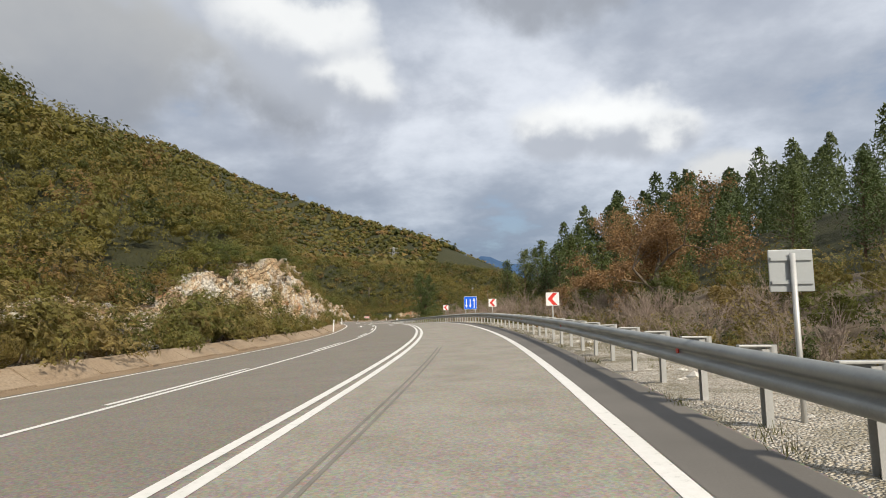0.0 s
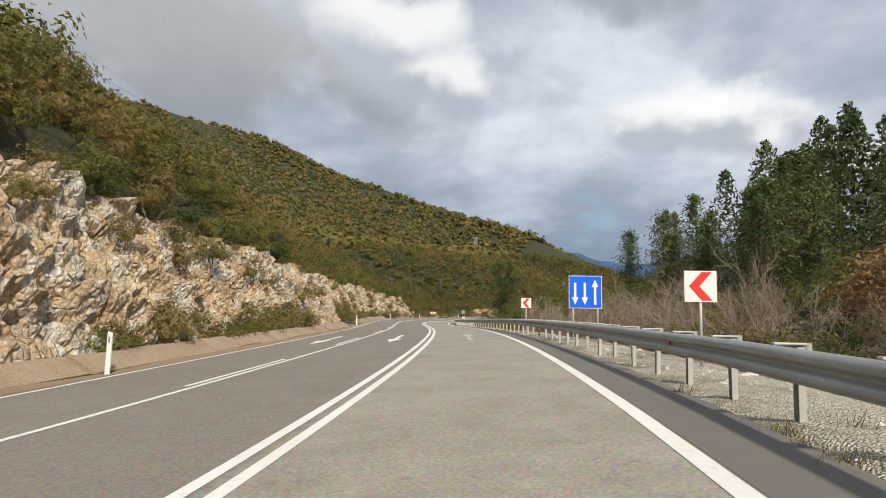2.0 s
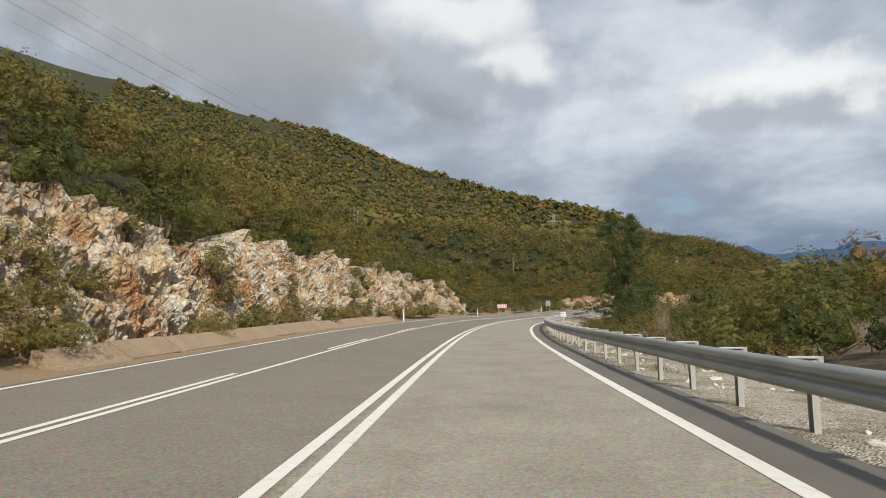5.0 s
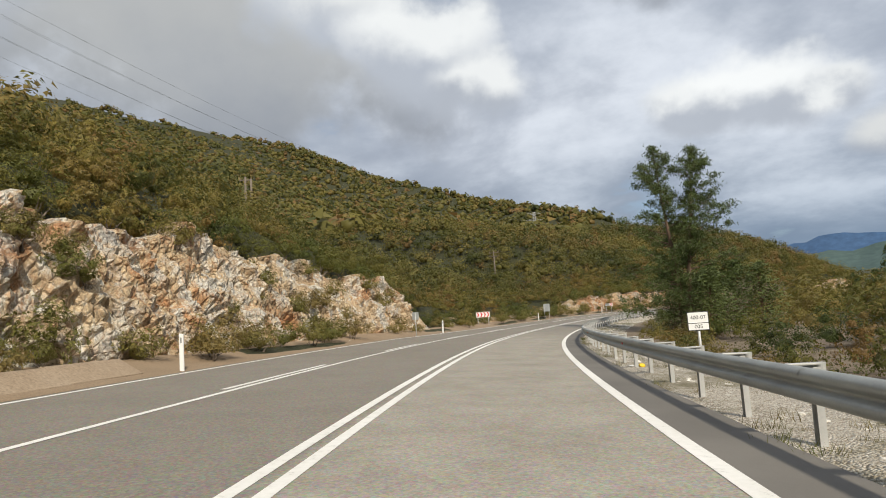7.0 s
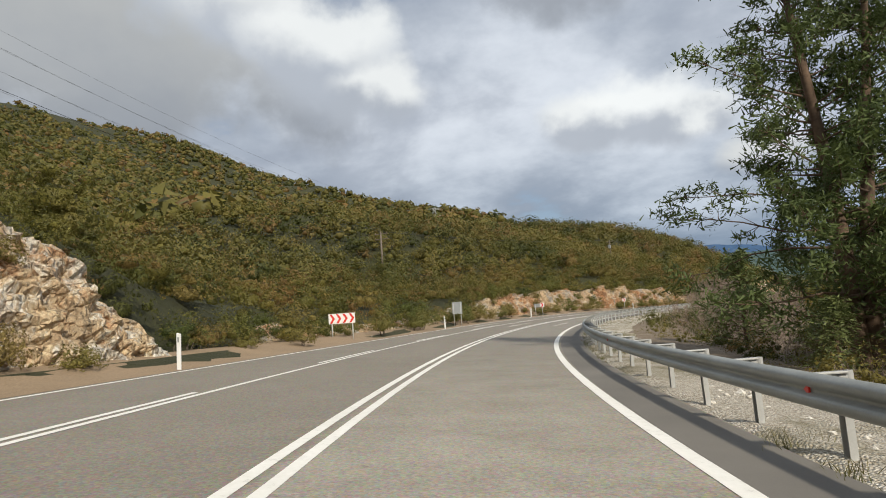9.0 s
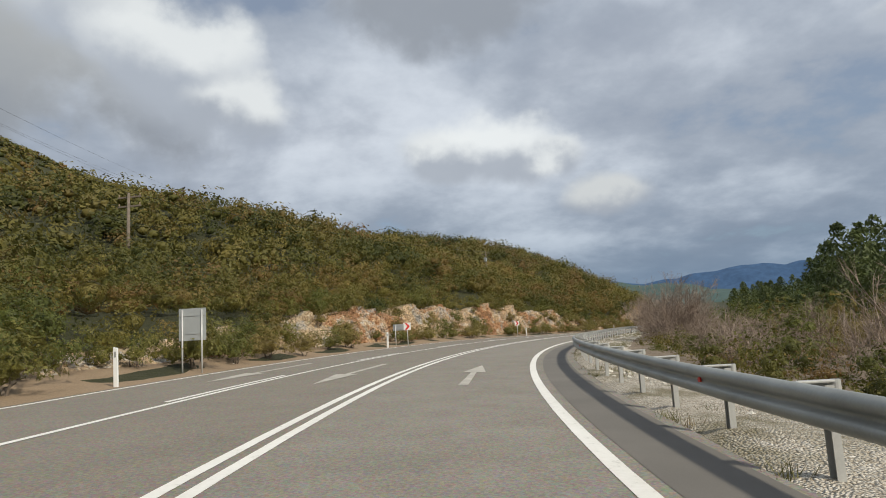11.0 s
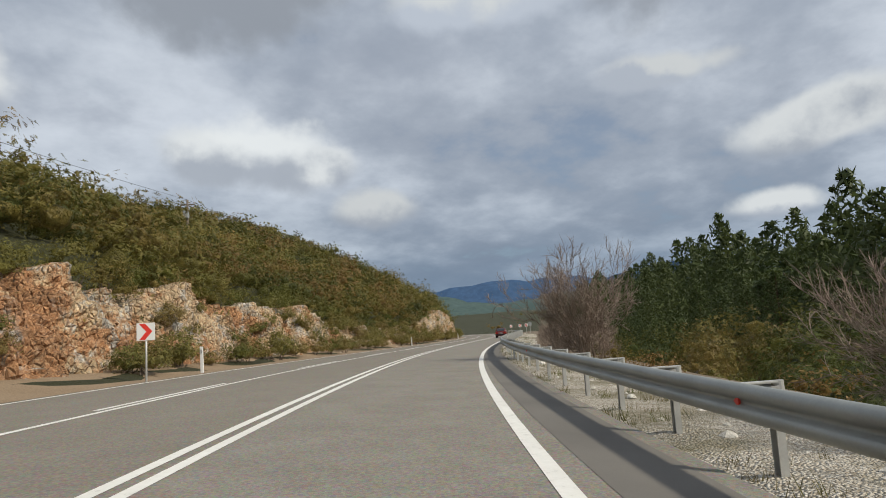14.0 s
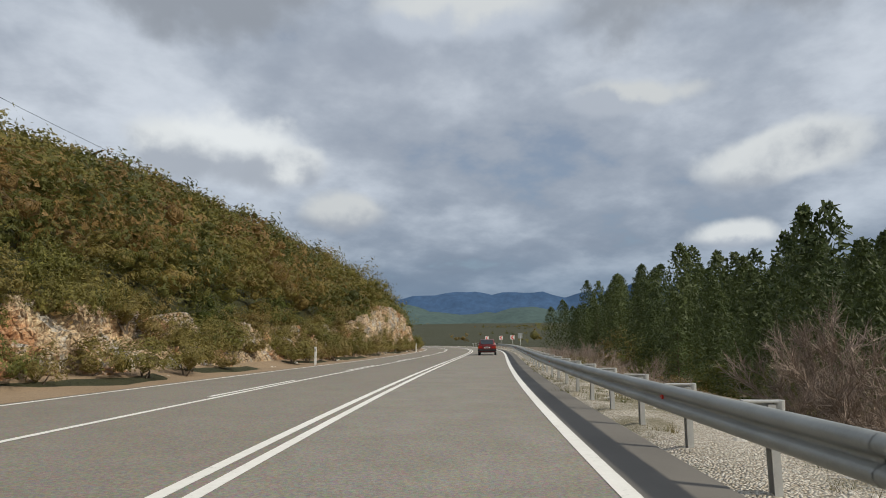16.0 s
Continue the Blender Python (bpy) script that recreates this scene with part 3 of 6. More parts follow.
def cyl(bm, r1, r2, a, b, seg=10):
    """A tapered rod from a to b."""
    a, b = Vector(a), Vector(b)
    d = b - a
    q = d.to_track_quat("Z", "Y")
    r = bmesh.ops.create_cone(bm, cap_ends=True, segments=seg, radius1=r1, radius2=r2, depth=d.length)
    bmesh.ops.transform(bm, matrix=Matrix.LocRotScale((a + b) / 2, q, None), verts=r["verts"])
    return bm


def sweep(profile, s_list, offs, base_z=0.0, closed=False):
    """A profile of (offset, z) points carried along the road; offs: offset of the profile's origin at each s."""
    s_list = np.asarray(s_list, float)
    prof = np.asarray(profile, float)
    v = np.stack([at(s_list, offs + a, base_z + b) for a, b in prof], 1)
    n, k = v.shape[:2]
    f = grid_faces(n, k)
    if closed:
        i = np.arange(n * k).reshape(n, k)
        f = np.concatenate([f, np.stack([i[:-1, -1], i[:-1, 0], i[1:, 0], i[1:, -1]], -1)])
    return v.reshape(-1, 3), f[:, ::-1]


# ---- ground ----
def axis(lo, hi, step, far_lo, far_hi, grow=1.13):
    core = list(np.arange(lo, hi + step, step))
    a, d = lo, step
    while a > far_lo:
        d *= grow
        a -= d
        core.insert(0, a)
    a, d = core[-1], step
    while a < far_hi:
        d *= grow
        a += d
        core.append(a)
    return np.array(core)


gx, gy = axis(-110, 190, 2.2, -2600, 4600), axis(-45, 440, 2.2, -1500, 4700)
X, Y = np.meshgrid(gx, gy)
Z = ground_z(X, Y)
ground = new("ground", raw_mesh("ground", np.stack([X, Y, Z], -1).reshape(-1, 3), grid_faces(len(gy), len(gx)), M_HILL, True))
tagged(ground, "scrubby brown hillside soil and valley floor", "ground", kind="structure")

# ---- road ----
ss = np.arange(S0, S1 + 0.1, 2.0)
cols = [-7.1, -6.65, -6.25, -4.8, -3.2, -1.6, 0.0, 0.6, 1.8, 3.0, 3.6, 4.2, 4.75]
rv, ruv = [], []
for s in ss:
    edge = float(rail_off(s)) - 0.35
    for c in cols:
        o = edge + 0.25 * value_noise(s, 0.0, 3.0, 8) * 0.3 if c == 4.75 else min(c, edge - 0.05)
        rv.append((s, o))
        ruv.append((o, s))
rv = np.array(rv)
pts = at(rv[:, 0], rv[:, 1], 0.0)
pts[:, 2] += np.where(rv[:, 1] < -6.95, -0.03, 0.0)
me = raw_mesh("road", pts, grid_faces(len(ss), len(cols)), M_ASPHALT, True)
uvl = me.uv_layers.new(name="UVMap")
li = np.empty(len(me.loops), np.int32)
me.loops.foreach_get("vertex_index", li)
uvl.data.foreach_set("uv", np.array(ruv, np.float32)[li].ravel())
road = tagged(new("road", me), "worn pale grey asphalt mountain road with white markings", "road", kind="structure")

M_SHOULDER = plain("new_asphalt", (0.150, 0.138, 0.120), 0.85, 0, 0.2, 0.5, 60, 0.4)


def strip(name, s_a, s_b, off, width, mat, parent=None, z=0.006, label="", step=2.0):
    n = max(2, int((s_b - s_a) / step) + 1)
    sl = np.linspace(s_a, s_b, n)
    o = off(sl) if callable(off) else np.full(n, float(off))
    v = np.stack([at(sl, o - width / 2, z), at(sl, o + width / 2, z)], 1).reshape(-1, 3)
    return part(name, raw_mesh(name, v, grid_faces(n, 2), mat), mat, parent, label)


road_lines = [strip("edge_line", -40, 560, RIGHT_EDGE, 0.18, M_PAINT, road, label="thick white edge line"),
              strip("edge_line", -40, 560, LEFT_EDGE, 0.13, M_PAINT, road),
              strip("centre_line", -40, 560, -0.14, 0.14, M_PAINT, road), strip("centre_line", -40, 560, 0.14, 0.14, M_PAINT, road),
              strip("lane_line", -40, 560, -3.22, 0.12, M_PAINT, road)]
for k in range(46):
    strip("lane_dash", -34 + 13.0 * k, -28 + 13.0 * k, -3.45, 0.12, M_PAINT, road)


def arrow(s_tail, s_tip, off, mat=None):
    """A straight-on arrow painted on a lane."""
    d = 1 if s_tip > s_tail else -1
    L_ = abs(s_tip - s_tail)
    bm = bmesh.new()
    shaft = [(0, -0.11), (L_ - 3.0, -0.075), (L_ - 3.0, 0.075), (0, 0.11)]
    head = [(L_ - 2.996, -0.32), (L_, 0.0), (L_ - 2.996, 0.32)]
    for shape in (shaft, head):
        bm.faces.new([bm.verts.new(at(s_tail + d * a, off + b, 0.009)) for a, b in shape])
    for f in bm.faces:
        f.normal_update()
        if f.normal.z < 0:
            f.normal_flip()
    return part("lane_arrow", bm, mat or M_PAINT, road, "faded white lane arrow")


for a in ((58.4, 65.9, 1.84, M_PAINT_OLD), (65.5, 58.0, -1.5), (65.3, 57.6, -4.65), (202.2, 208.9, 1.99, M_PAINT_OLD), (210.5, 203, -1.6, M_PAINT_OLD), (211.5, 204, -4.8, M_PAINT_OLD)):
    arrow(*a)

# tyre marks and two oily stains
M_TYRE = plain("tyre_rubber_mark", (0.20, 0.185, 0.155), 0.85, 0, 0.2, 2.0, 40, 0.3)
M_OIL = plain("oily_stain", (0.125, 0.12, 0.11), 0.8, 0, 0.3, 6.0, 50, 0.3)
for d in (0.0, 0.11):
    strip("tyre_mark", -2.0, 16.0, lambda s, d=d: 0.92 + d + 0.012 * (s - 2), 0.045, M_TYRE, road, 0.005, "dark tyre mark", 1.0)


def stain(s, off, length, width, seed):
    """A ragged blot, longer along the road."""
    g = np.random.default_rng(seed)
    bm = bmesh.new()
    for _ in range(46):
        a, r = g.normal() * 0.42 * length, g.normal() * 0.38 * width
        n = 7
        vs = [bm.verts.new(at(s + a + 0.10 * math.cos(t) * g.uniform(0.4, 1.3), off + r + 0.35 * a * width + 0.05 * math.sin(t) * g.uniform(0.4, 1.3), 0.0045 + 0.00008 * _)) for t in np.linspace(0, 2 * math.pi, n, endpoint=False)]
        f = bm.faces.new(vs)
        f.normal_update()
        if f.normal.z < 0:
            f.normal_flip()
    part("oil_stain", bm, M_OIL, road, "dark oily stain")


stain(239.0, 0.92, 0.8, 0.32, 5)
stain(240.2, 1.42, 0.9, 0.40, 6)

# shoulder course, dirt strip, gravel verge
strip("shoulder", -60, 620, lambda s: (RIGHT_EDGE + 0.12 + rail_off(s) - 0.38) / 2, 0.86, M_SHOULDER, road, 0.004, "smoother grey asphalt shoulder")


def ribbon(name, s_a, s_b, offs, zs, mat, label, step=1.0, rough=0.0):
    sl = np.arange(s_a, s_b + 0.1, step)
    v = np.stack([at(sl, o(sl) if callable(o) else o, z) for o, z in zip(offs, zs)], 1)
    if rough:
        v[:, 1:-1, 2] += rough * value_noise(v[:, 1:-1, 0], v[:, 1:-1, 1], 0.7, 3) + rough * value_noise(v[:, 1:-1, 0], v[:, 1:-1, 1], 2.3, 5)
    ob = new(name, raw_mesh(name, v.reshape(-1, 3), grid_faces(len(sl), len(offs)), mat, True))
    return tagged(ob, label, "ground", kind="structure")


ribbon("dirt_strip", -60, 420, [-9.7, -8.9, -8.3, -7.8, -7.4, -6.95, -6.45], [0.36, 0.30, 0.22, 0.10, 0.04, 0.03, 0.006], M_DIRT, "tan washed-out dirt along the road edge", rough=0.02)
ribbon("gravel_verge", -60, 470, [lambda s: rail_off(s) - 0.36, lambda s: rail_off(s) - 0.1, lambda s: rail_off(s) + 0.4, lambda s: rail_off(s) + 0.9,
                                  lambda s: rail_off(s) + 1.5, lambda s: rail_off(s) + 2.2, lambda s: rail_off(s) + 3.2],
       [-0.05, 0.01, 0.0, -0.03, -0.08, -0.16, -0.62], M_GRAVEL, "pale gravel verge with dry grass", 0.5, 0.05)


sl = np.arange(-60, 420, 1.5)
rows = [rail_off(sl) + d for d in (2.0, 3.3, 4.2, 5.2, 6.4, 8.0, 10.0, 12.5, 15.5)]
v = np.stack([at(sl, o, 0.0) for o in rows], 1)
lip_z = v[:, 0, 2] - np.interp(sl, [40, 60], [0.34, 0.17])
terrace = v[:, 1:4, 2] - np.interp(sl, [40, 60], [3.0, 0.0])[:, None] - [0.22, 0.32, 0.50]
v[..., 2] = np.maximum(ground_z(v[..., 0], v[..., 1]), -9) + 0.16 + 0.05 * value_noise(v[..., 0], v[..., 1], 1.7, 14)
v[:, 0, 2] = lip_z
v[:, 1:4, 2] = np.maximum(v[:, 1:4, 2], terrace + 0.04 * value_noise(v[:, 1:4, 0], v[:, 1:4, 1], 1.7, 14))
tagged(new("earth_bank", raw_mesh("earth_bank", v.reshape(-1, 3), grid_faces(len(sl), len(rows)), M_LITTER, True)), "brown bank of earth and dead leaves beyond the verge", "ground", kind="structure")


# ---- rock cutting ----
def rock_cutting(s_a, s_b, label, mat):
    sl = np.arange(s_a, s_b + 0.01, 0.17)
    n, k = len(sl), 38
    u = np.linspace(0, 1, k)
    foot, top, rz = rock_line(sl)
    fade = np.clip(np.minimum(sl - s_a, s_b - sl) / 3.0, 0, 1)
    rz = rz * (0.15 + 0.85 * fade)
    jag = 0.55 * value_noise(sl, 0 * sl, 4.1, 11) + 0.4 * value_noise(sl, 0 * sl, 1.1, 12) + 0.25 * value_noise(sl, 0 * sl, 0.5, 13)
    zt = np.maximum(0.3, rz + jag * np.clip(rz / 4, 0.2, 1))
    S_, U = np.meshgrid(sl, u, indexing="ij")
    prof = U ** 1.15
    o = foot[:, None] + (top - 0.5 - foot)[:, None] * prof
    z = zt[:, None] * np.minimum(1, U / 0.88) ** 0.95 - 0.1
    # the last rows turn back over the top
    back = np.clip((U - 0.88) / 0.12, 0, 1)
    o = o - 3.4 * back
    z = z - 0.5 * back
    # broken blocks: stepped noise at three sizes, leaning strata
    a, b = S_ + 0.45 * z, z * 1.25 - 0.2 * S_
    big = value_noise(a, b, 2.9, 21)
    mid = np.round(value_noise(a, b, 1.0, 22) * 3) / 3
    sml = np.round(value_noise(a * 1.3, b, 0.5, 23) * 2) / 2
    fine = value_noise(a, b, 0.24, 24) + 0.6 * value_noise(a, b, 0.13, 25)
    amp = np.clip(zt / 3.0, 0.25, 1)[:, None] * (1 - 0.6 * back)
    push = amp * (0.45 * big + 0.34 * mid + 0.22 * sml + 0.13 * fine)
    o = o + push
    z = np.maximum(z + amp * (0.16 * mid + 0.10 * sml + 0.07 * fine) * np.clip(U * 5, 0, 1), -0.15)
    # broken faces
    chip = np.random.default_rng(17).uniform(-1, 1, (2,) + o.shape) * amp * np.clip(U * 6, 0, 1)
    o, z = o + 0.05 * chip[0], z + 0.04 * chip[1]
    P = at(S_.ravel(), o.ravel(), z.ravel())
    ob = new("rock_cutting", raw_mesh("rock_cutting", P, grid_faces(n, k), mat, False))
    return tagged(ob, label, "rock face", kind="structure")


rock_cutting(-45, 176, "broken white and rust-stained limestone road cutting", M_ROCK)
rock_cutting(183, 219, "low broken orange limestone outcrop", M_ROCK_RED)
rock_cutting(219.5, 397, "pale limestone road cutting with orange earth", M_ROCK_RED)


# ---- plants ----
rng = np.random.default_rng(11)


def unit(v):
    return v / np.maximum(1e-6, np.linalg.norm(v, axis=-1, keepdims=True))


def leaf_cards(c, n, length, width, g):
    """Three-cornered leaf sprays round the points c with normals n."""
    t = unit(np.cross(n, g.normal(size=c.shape)))
    b = np.cross(n, t)
    L_, W = length * g.uniform(0.7, 1.3, (len(c), 1)), width * g.uniform(0.7, 1.3, (len(c), 1))
    v = np.stack([c - t * L_, c + t * L_ * 0.7 + b * W, c + t * L_ * 0.7 - b * W + n * L_ * 0.2], 1).reshape(-1, 3)
    return v, np.arange(len(v)).reshape(-1, 3)


def low_sphere(level):
    bm = bmesh.new()
    bmesh.ops.create_icosphere(bm, subdivisions=level, radius=1.0)
    bm.verts.index_update()
    v = np.array([p.co[:] for p in bm.verts])
    f = np.array([[q.index for q in p.verts] for p in bm.faces])
    bm.free()
    return v, f


BALL = {1: low_sphere(1), 2: low_sphere(2)}


def cores(g, cc, cr, level):
    """Lumpy inner masses of foliage, one in each clump."""
    bv, bf = BALL[level]
    V = [c + bv * r * g.uniform(0.6, 1.1, (len(bv), 1)) * [1, 1, 0.8] for c, r in zip(cc, cr)]
    F = [bf + k * len(bv) for k in range(len(cc))]
    return np.concatenate(V), np.concatenate(F)


def join(*parts):
    V, F, n = [], [], 0
    for v, f in parts:
        V.append(v)
        F.append(f + n)
        n += len(v)
    return np.concatenate(V), np.concatenate(F)


def foliage(g, leaves, leaf, slim, clumps, rx, rz, z0, clump_r, level, n_core, core=0.42):
    """Feathery leaf sprays gathered in uneven clumps round one inner mass."""
    d = unit(g.normal(size=(clumps, 3)))
    d[:, 2] = np.abs(d[:, 2]) * 1.15 - 0.30
    lobe = 1 + 0.16 * np.sin(3 * np.arctan2(d[:, 1], d[:, 0]) + g.uniform(0, 6)) + 0.14 * np.clip(g.normal(size=clumps), -1.2, 1.2)
    cc = d * (g.uniform(0.35, 1.0, clumps) ** 0.5 * lobe)[:, None] * [rx, rx, rz] + [0, 0, z0]
    cr = clump_r * g.uniform(0.55, 1.3, clumps)
    k = g.choice(clumps, leaves, p=cr ** 1.5 / np.sum(cr ** 1.5))
    c = cc[k] + np.clip(g.normal(size=(leaves, 3)), -1.15, 1.15) * (cr[k, None] * 0.56) * [1, 1, 0.72]
    c[:, 2] = np.maximum(c[:, 2], 0.03)
    # sprays face outwards from their clump, more than from the plant
    n = unit(unit(c - cc[k]) * 0.5 + unit(c - [0, 0, z0 * 0.6]) * 0.85 + g.normal(size=(leaves, 3)) * 0.30 + [0, 0, 0.2])
    big = np.argsort(-cr)[:n_core]
    cen = np.concatenate([[[0, 0, z0 * 0.85]], cc[big] * [0.85, 0.85, 0.9]])
    rad = np.concatenate([[core * min(rx, rz)], cr[big] * 0.45])
    return join(cores(g, cen, rad, level), leaf_cards(c, n, leaf, leaf * slim, g))


def tubes(paths, sides=4):
    """Joined tapered rods: paths of (p0, r0, p1, r1)."""
    p0, r0 = np.array([p[0] for p in paths]), np.array([p[1] for p in paths])
    p1, r1 = np.array([p[2] for p in paths]), np.array([p[3] for p in paths])
    d = unit(p1 - p0)
    a = unit(np.cross(d, np.where(np.abs(d[:, 2:3]) > 0.9, [[1.0, 0, 0]], [[0, 0, 1.0]])))
    b = np.cross(d, a)
    v = []
    for p, r in ((p0, r0), (p1, r1)):
        for k in range(sides):
            t = 2 * math.pi * k / sides
            v.append(p + r[:, None] * (a * math.cos(t) + b * math.sin(t)))
    v = np.stack(v, 1)
    n = len(paths)
    i = np.arange(n)[:, None] * 2 * sides
    f = np.concatenate([i + np.array([[k, (k + 1) % sides, sides + (k + 1) % sides, sides + k]]) for k in range(sides)])
    return v.reshape(-1, 3), f


def grow(g, p, d, length, r, depth, out, kids=3, spread=0.6, up=0.15, bend=0.25, shrink=0.68, steps=2):
    """Branches that fork and taper; fills out with rods."""
    for k in range(steps):
        q = p + d * length / steps
        r2 = max(0.0058, r * (1 - 0.3 * (k + 1) / steps))
        out.append((p, r, q, r2))
        p, r = q, r2
        d = unit(d + g.normal(size=3) * bend + np.array([0, 0, up]))
        if depth > 0 and k < steps - 1:
            e = unit(d + g.normal(size=3) * spread)
            grow(g, p, e, length * shrink * g.uniform(0.55, 1), max(0.0072, r * 0.55), depth - 1, out, kids, spread, up, bend, shrink, steps)
    if depth > 0:
        for _ in range(kids - 1):
            e = unit(d + g.normal(size=3) * spread * 0.8)
            grow(g, p, e, length * shrink * g.uniform(0.75, 1.1), max(0.0072, r * 0.68), depth - 1, out, kids, spread, up, bend, shrink, steps)


def stems(g, n, height, r, spread=0.5):
    out = []
    for _ in range(n):
        d = unit(np.array([g.normal() * spread, g.normal() * spread, 1.0]))
        grow(g, np.array([g.normal() * 0.08, g.normal() * 0.08, -0.15]), d, height, r, 1, out, 2, 0.5)
    return tubes(out, 3)


def shrub(seed, leaves, leaf, mat, name, label, category, rx=1.0, rz=0.95, z0=0.75, clumps=16, clump_r=0.42, group="", slim=0.5, n_core=6):
    g = np.random.default_rng(seed)
    ob = thing(name, (0, 0, 0), label, category, group)
    part("crown", raw_mesh("crown", *foliage(g, leaves, leaf, slim, clumps, rx, rz, z0, clump_r, 1, n_core), mat), mat, ob)
    tagged(part("branchwork", raw_mesh("branchwork", *stems(g, 3, z0 * 0.7, 0.04), M_BARK), M_BARK, ob), kind="stuff")
    return ob


def pine(seed, h, mat, name, label, cards, whorls=15, lean=0.0, group=""):
    """A conical young pine: whorls of branches with needle tufts, thinning to a leader."""
    g = np.random.default_rng(seed)
    ob = thing(name, (0, 0, 0), label, "pine tree", group)
    pts, nrm = [], []
    rods = [(np.array([0, 0, -0.3]), 0.02 * h, np.array([0, 0, h * 0.5]), 0.013 * h), (np.array([0, 0, h * 0.5]), 0.013 * h, np.array([0, 0, h]), 0.003 * h)]
    per = max(3, int(cards / (whorls * 6)))
    for w in range(whorls):
        u = (w + 0.5) / whorls
        z = h * (0.16 + 0.82 * u)
        ln = h * (0.27 * (1 - u) ** 0.55 + 0.02) * g.uniform(0.8, 1.15)
        for k in range(6):
            a = g.uniform(0, 2 * math.pi)
            d = unit(np.array([math.cos(a), math.sin(a), 0.25 + 0.5 * u]))
            l2 = ln * g.uniform(0.6, 1.15)
            p1 = np.array([0, 0, z]) + d * l2
            rods.append((np.array([0, 0, z]), 0.004 * h * (1 - u) + 0.008, p1, 0.006))
            t = g.uniform(0.25, 1.05, (per, 1))
            q = np.array([0, 0, z]) + d * l2 * t + g.normal(size=(per, 3)) * 0.05 * h * (0.35 + 0.5 * (1 - u))
            pts.append(q)
            nrm.append(unit(d * 0.7 + g.normal(size=(per, 3)) * 0.6 + [0, 0, 0.55]))
    pts, nrm = np.concatenate(pts), np.concatenate(nrm)
    part("crown", raw_mesh("crown", *leaf_cards(pts, nrm, 0.022 * h, 0.0058 * h, g), mat), mat, ob)
    part("trunk", raw_mesh("trunk", *tubes(rods, 3), M_PINEBARK), M_PINEBARK, ob)
    return ob


def fine_twigs(g, out, n, length, width, thin):
    """Tapered slivers springing from the thinner rods, as faces of three corners."""
    rods = [o for o in out if o[1] < thin]
    k = g.integers(0, len(rods), n)
    a, b = np.array([o[0] for o in rods])[k], np.array([o[2] for o in rods])[k]
    p = a + (b - a) * g.uniform(0, 1, (n, 1))
    d = unit(unit(b - a) + g.normal(size=(n, 3)) * 0.5 + [0, 0, 0.15])
    side = unit(np.cross(d, g.normal(size=(n, 3)))) * width
    v = np.stack([p - side, p + side, p + d * length * g.uniform(0.5, 1.2, (n, 1))], 1).reshape(-1, 3)
    return v, np.arange(3 * n).reshape(-1, 3)


def bare_tree(seed, n_stems, height, r, depth, label, name="bare_tree", spread=0.45, fork=0.55, mat=None, group="", category="bare tree", kids=3, steps=2, up=0.16, twigs=800, twig=0.4):
    """Leafless, many stems from one foot, branchwork down to fine twigs."""
    g = np.random.default_rng(seed)
    ob = thing(name, (0, 0, 0), label, category, group)
    out, first = [], 0
    for _ in range(n_stems):
        d = unit(np.array([g.normal() * spread, g.normal() * spread, 1.0]))
        grow(g, np.array([g.normal() * 0.22, g.normal() * 0.22, -0.2]), d, height * g.uniform(0.28, 0.40), r * g.uniform(0.6, 1), depth, out, kids, fork, up, 0.13, 0.70, steps)
        if name in ("bare_tree", "thicket"):
            part("stem", raw_mesh("stem", *tubes([o for o in out[first:] if o[1] > r * 0.30], 5), M_TWIG, True), M_TWIG, ob)
        first = len(out)
    fine = [o for o in out if o[1] <= r * 0.30]
    m = mat or M_TWIG
    rv, rf = tubes(fine, 3)
    rf = np.concatenate([rf[:, :3], rf[:, [0, 2, 3]]])
    tagged(part("branchwork", raw_mesh("branchwork", *join((rv, rf), fine_twigs(g, out, twigs, twig, 0.0055, r * 0.45)), m), m, ob), kind="stuff")
    return ob


def scatter_stuff(name, label, protos, places, scales, mat, category):
    """One joined mesh of many plants, each with its own tint."""
    V, F, T = [], [], []
    base = 0
    a = rng.uniform(0, 2 * math.pi, len(places))
    kind = rng.integers(0, len(protos), len(places))
    tint = np.clip(rng.normal(0.48, 0.30, len(places)), 0, 1)
    for k, (pv, pf) in enumerate(protos):
        idx = np.where(kind == k)[0]
        if not len(idx):
            continue
        c, s = np.cos(a[idx])[:, None], np.sin(a[idx])[:, None]
        sc = scales[idx][:, None]
        x, y, z = pv[:, 0][None], pv[:, 1][None], pv[:, 2][None]
        w = np.stack([(x * c - y * s) * sc + places[idx, 0:1], (x * s + y * c) * sc + places[idx, 1:2], z * sc * rng.uniform(0.85, 1.2, (len(idx), 1)) + places[idx, 2:3]], -1)
        V.append(w.reshape(-1, 3))
        F.append((pf[None] + (np.arange(len(idx)) * len(pv))[:, None, None]).reshape(-1, pf.shape[1]) + base)
        T.append(np.repeat(tint[idx], len(pf)))
        base += len(idx) * len(pv)
    me = raw_mesh(name, np.concatenate(V), np.concatenate(F), mat, True)
    at_ = me.attributes.new("tint", "FLOAT", "FACE")
    at_.data.foreach_set("value", np.concatenate(T).astype(np.float32))
    return tagged(new(name, me), label, category, kind="stuff")


def proto_leaves(seed, leaves, leaf, clumps=10, clump_r=0.45, rz=0.95, z0=0.75, n_core=6, core=0.42):
    g = np.random.default_rng(seed)
    return foliage(g, leaves, leaf, 0.6, clumps, 1.0, rz, z0, clump_r, 1, n_core, core)


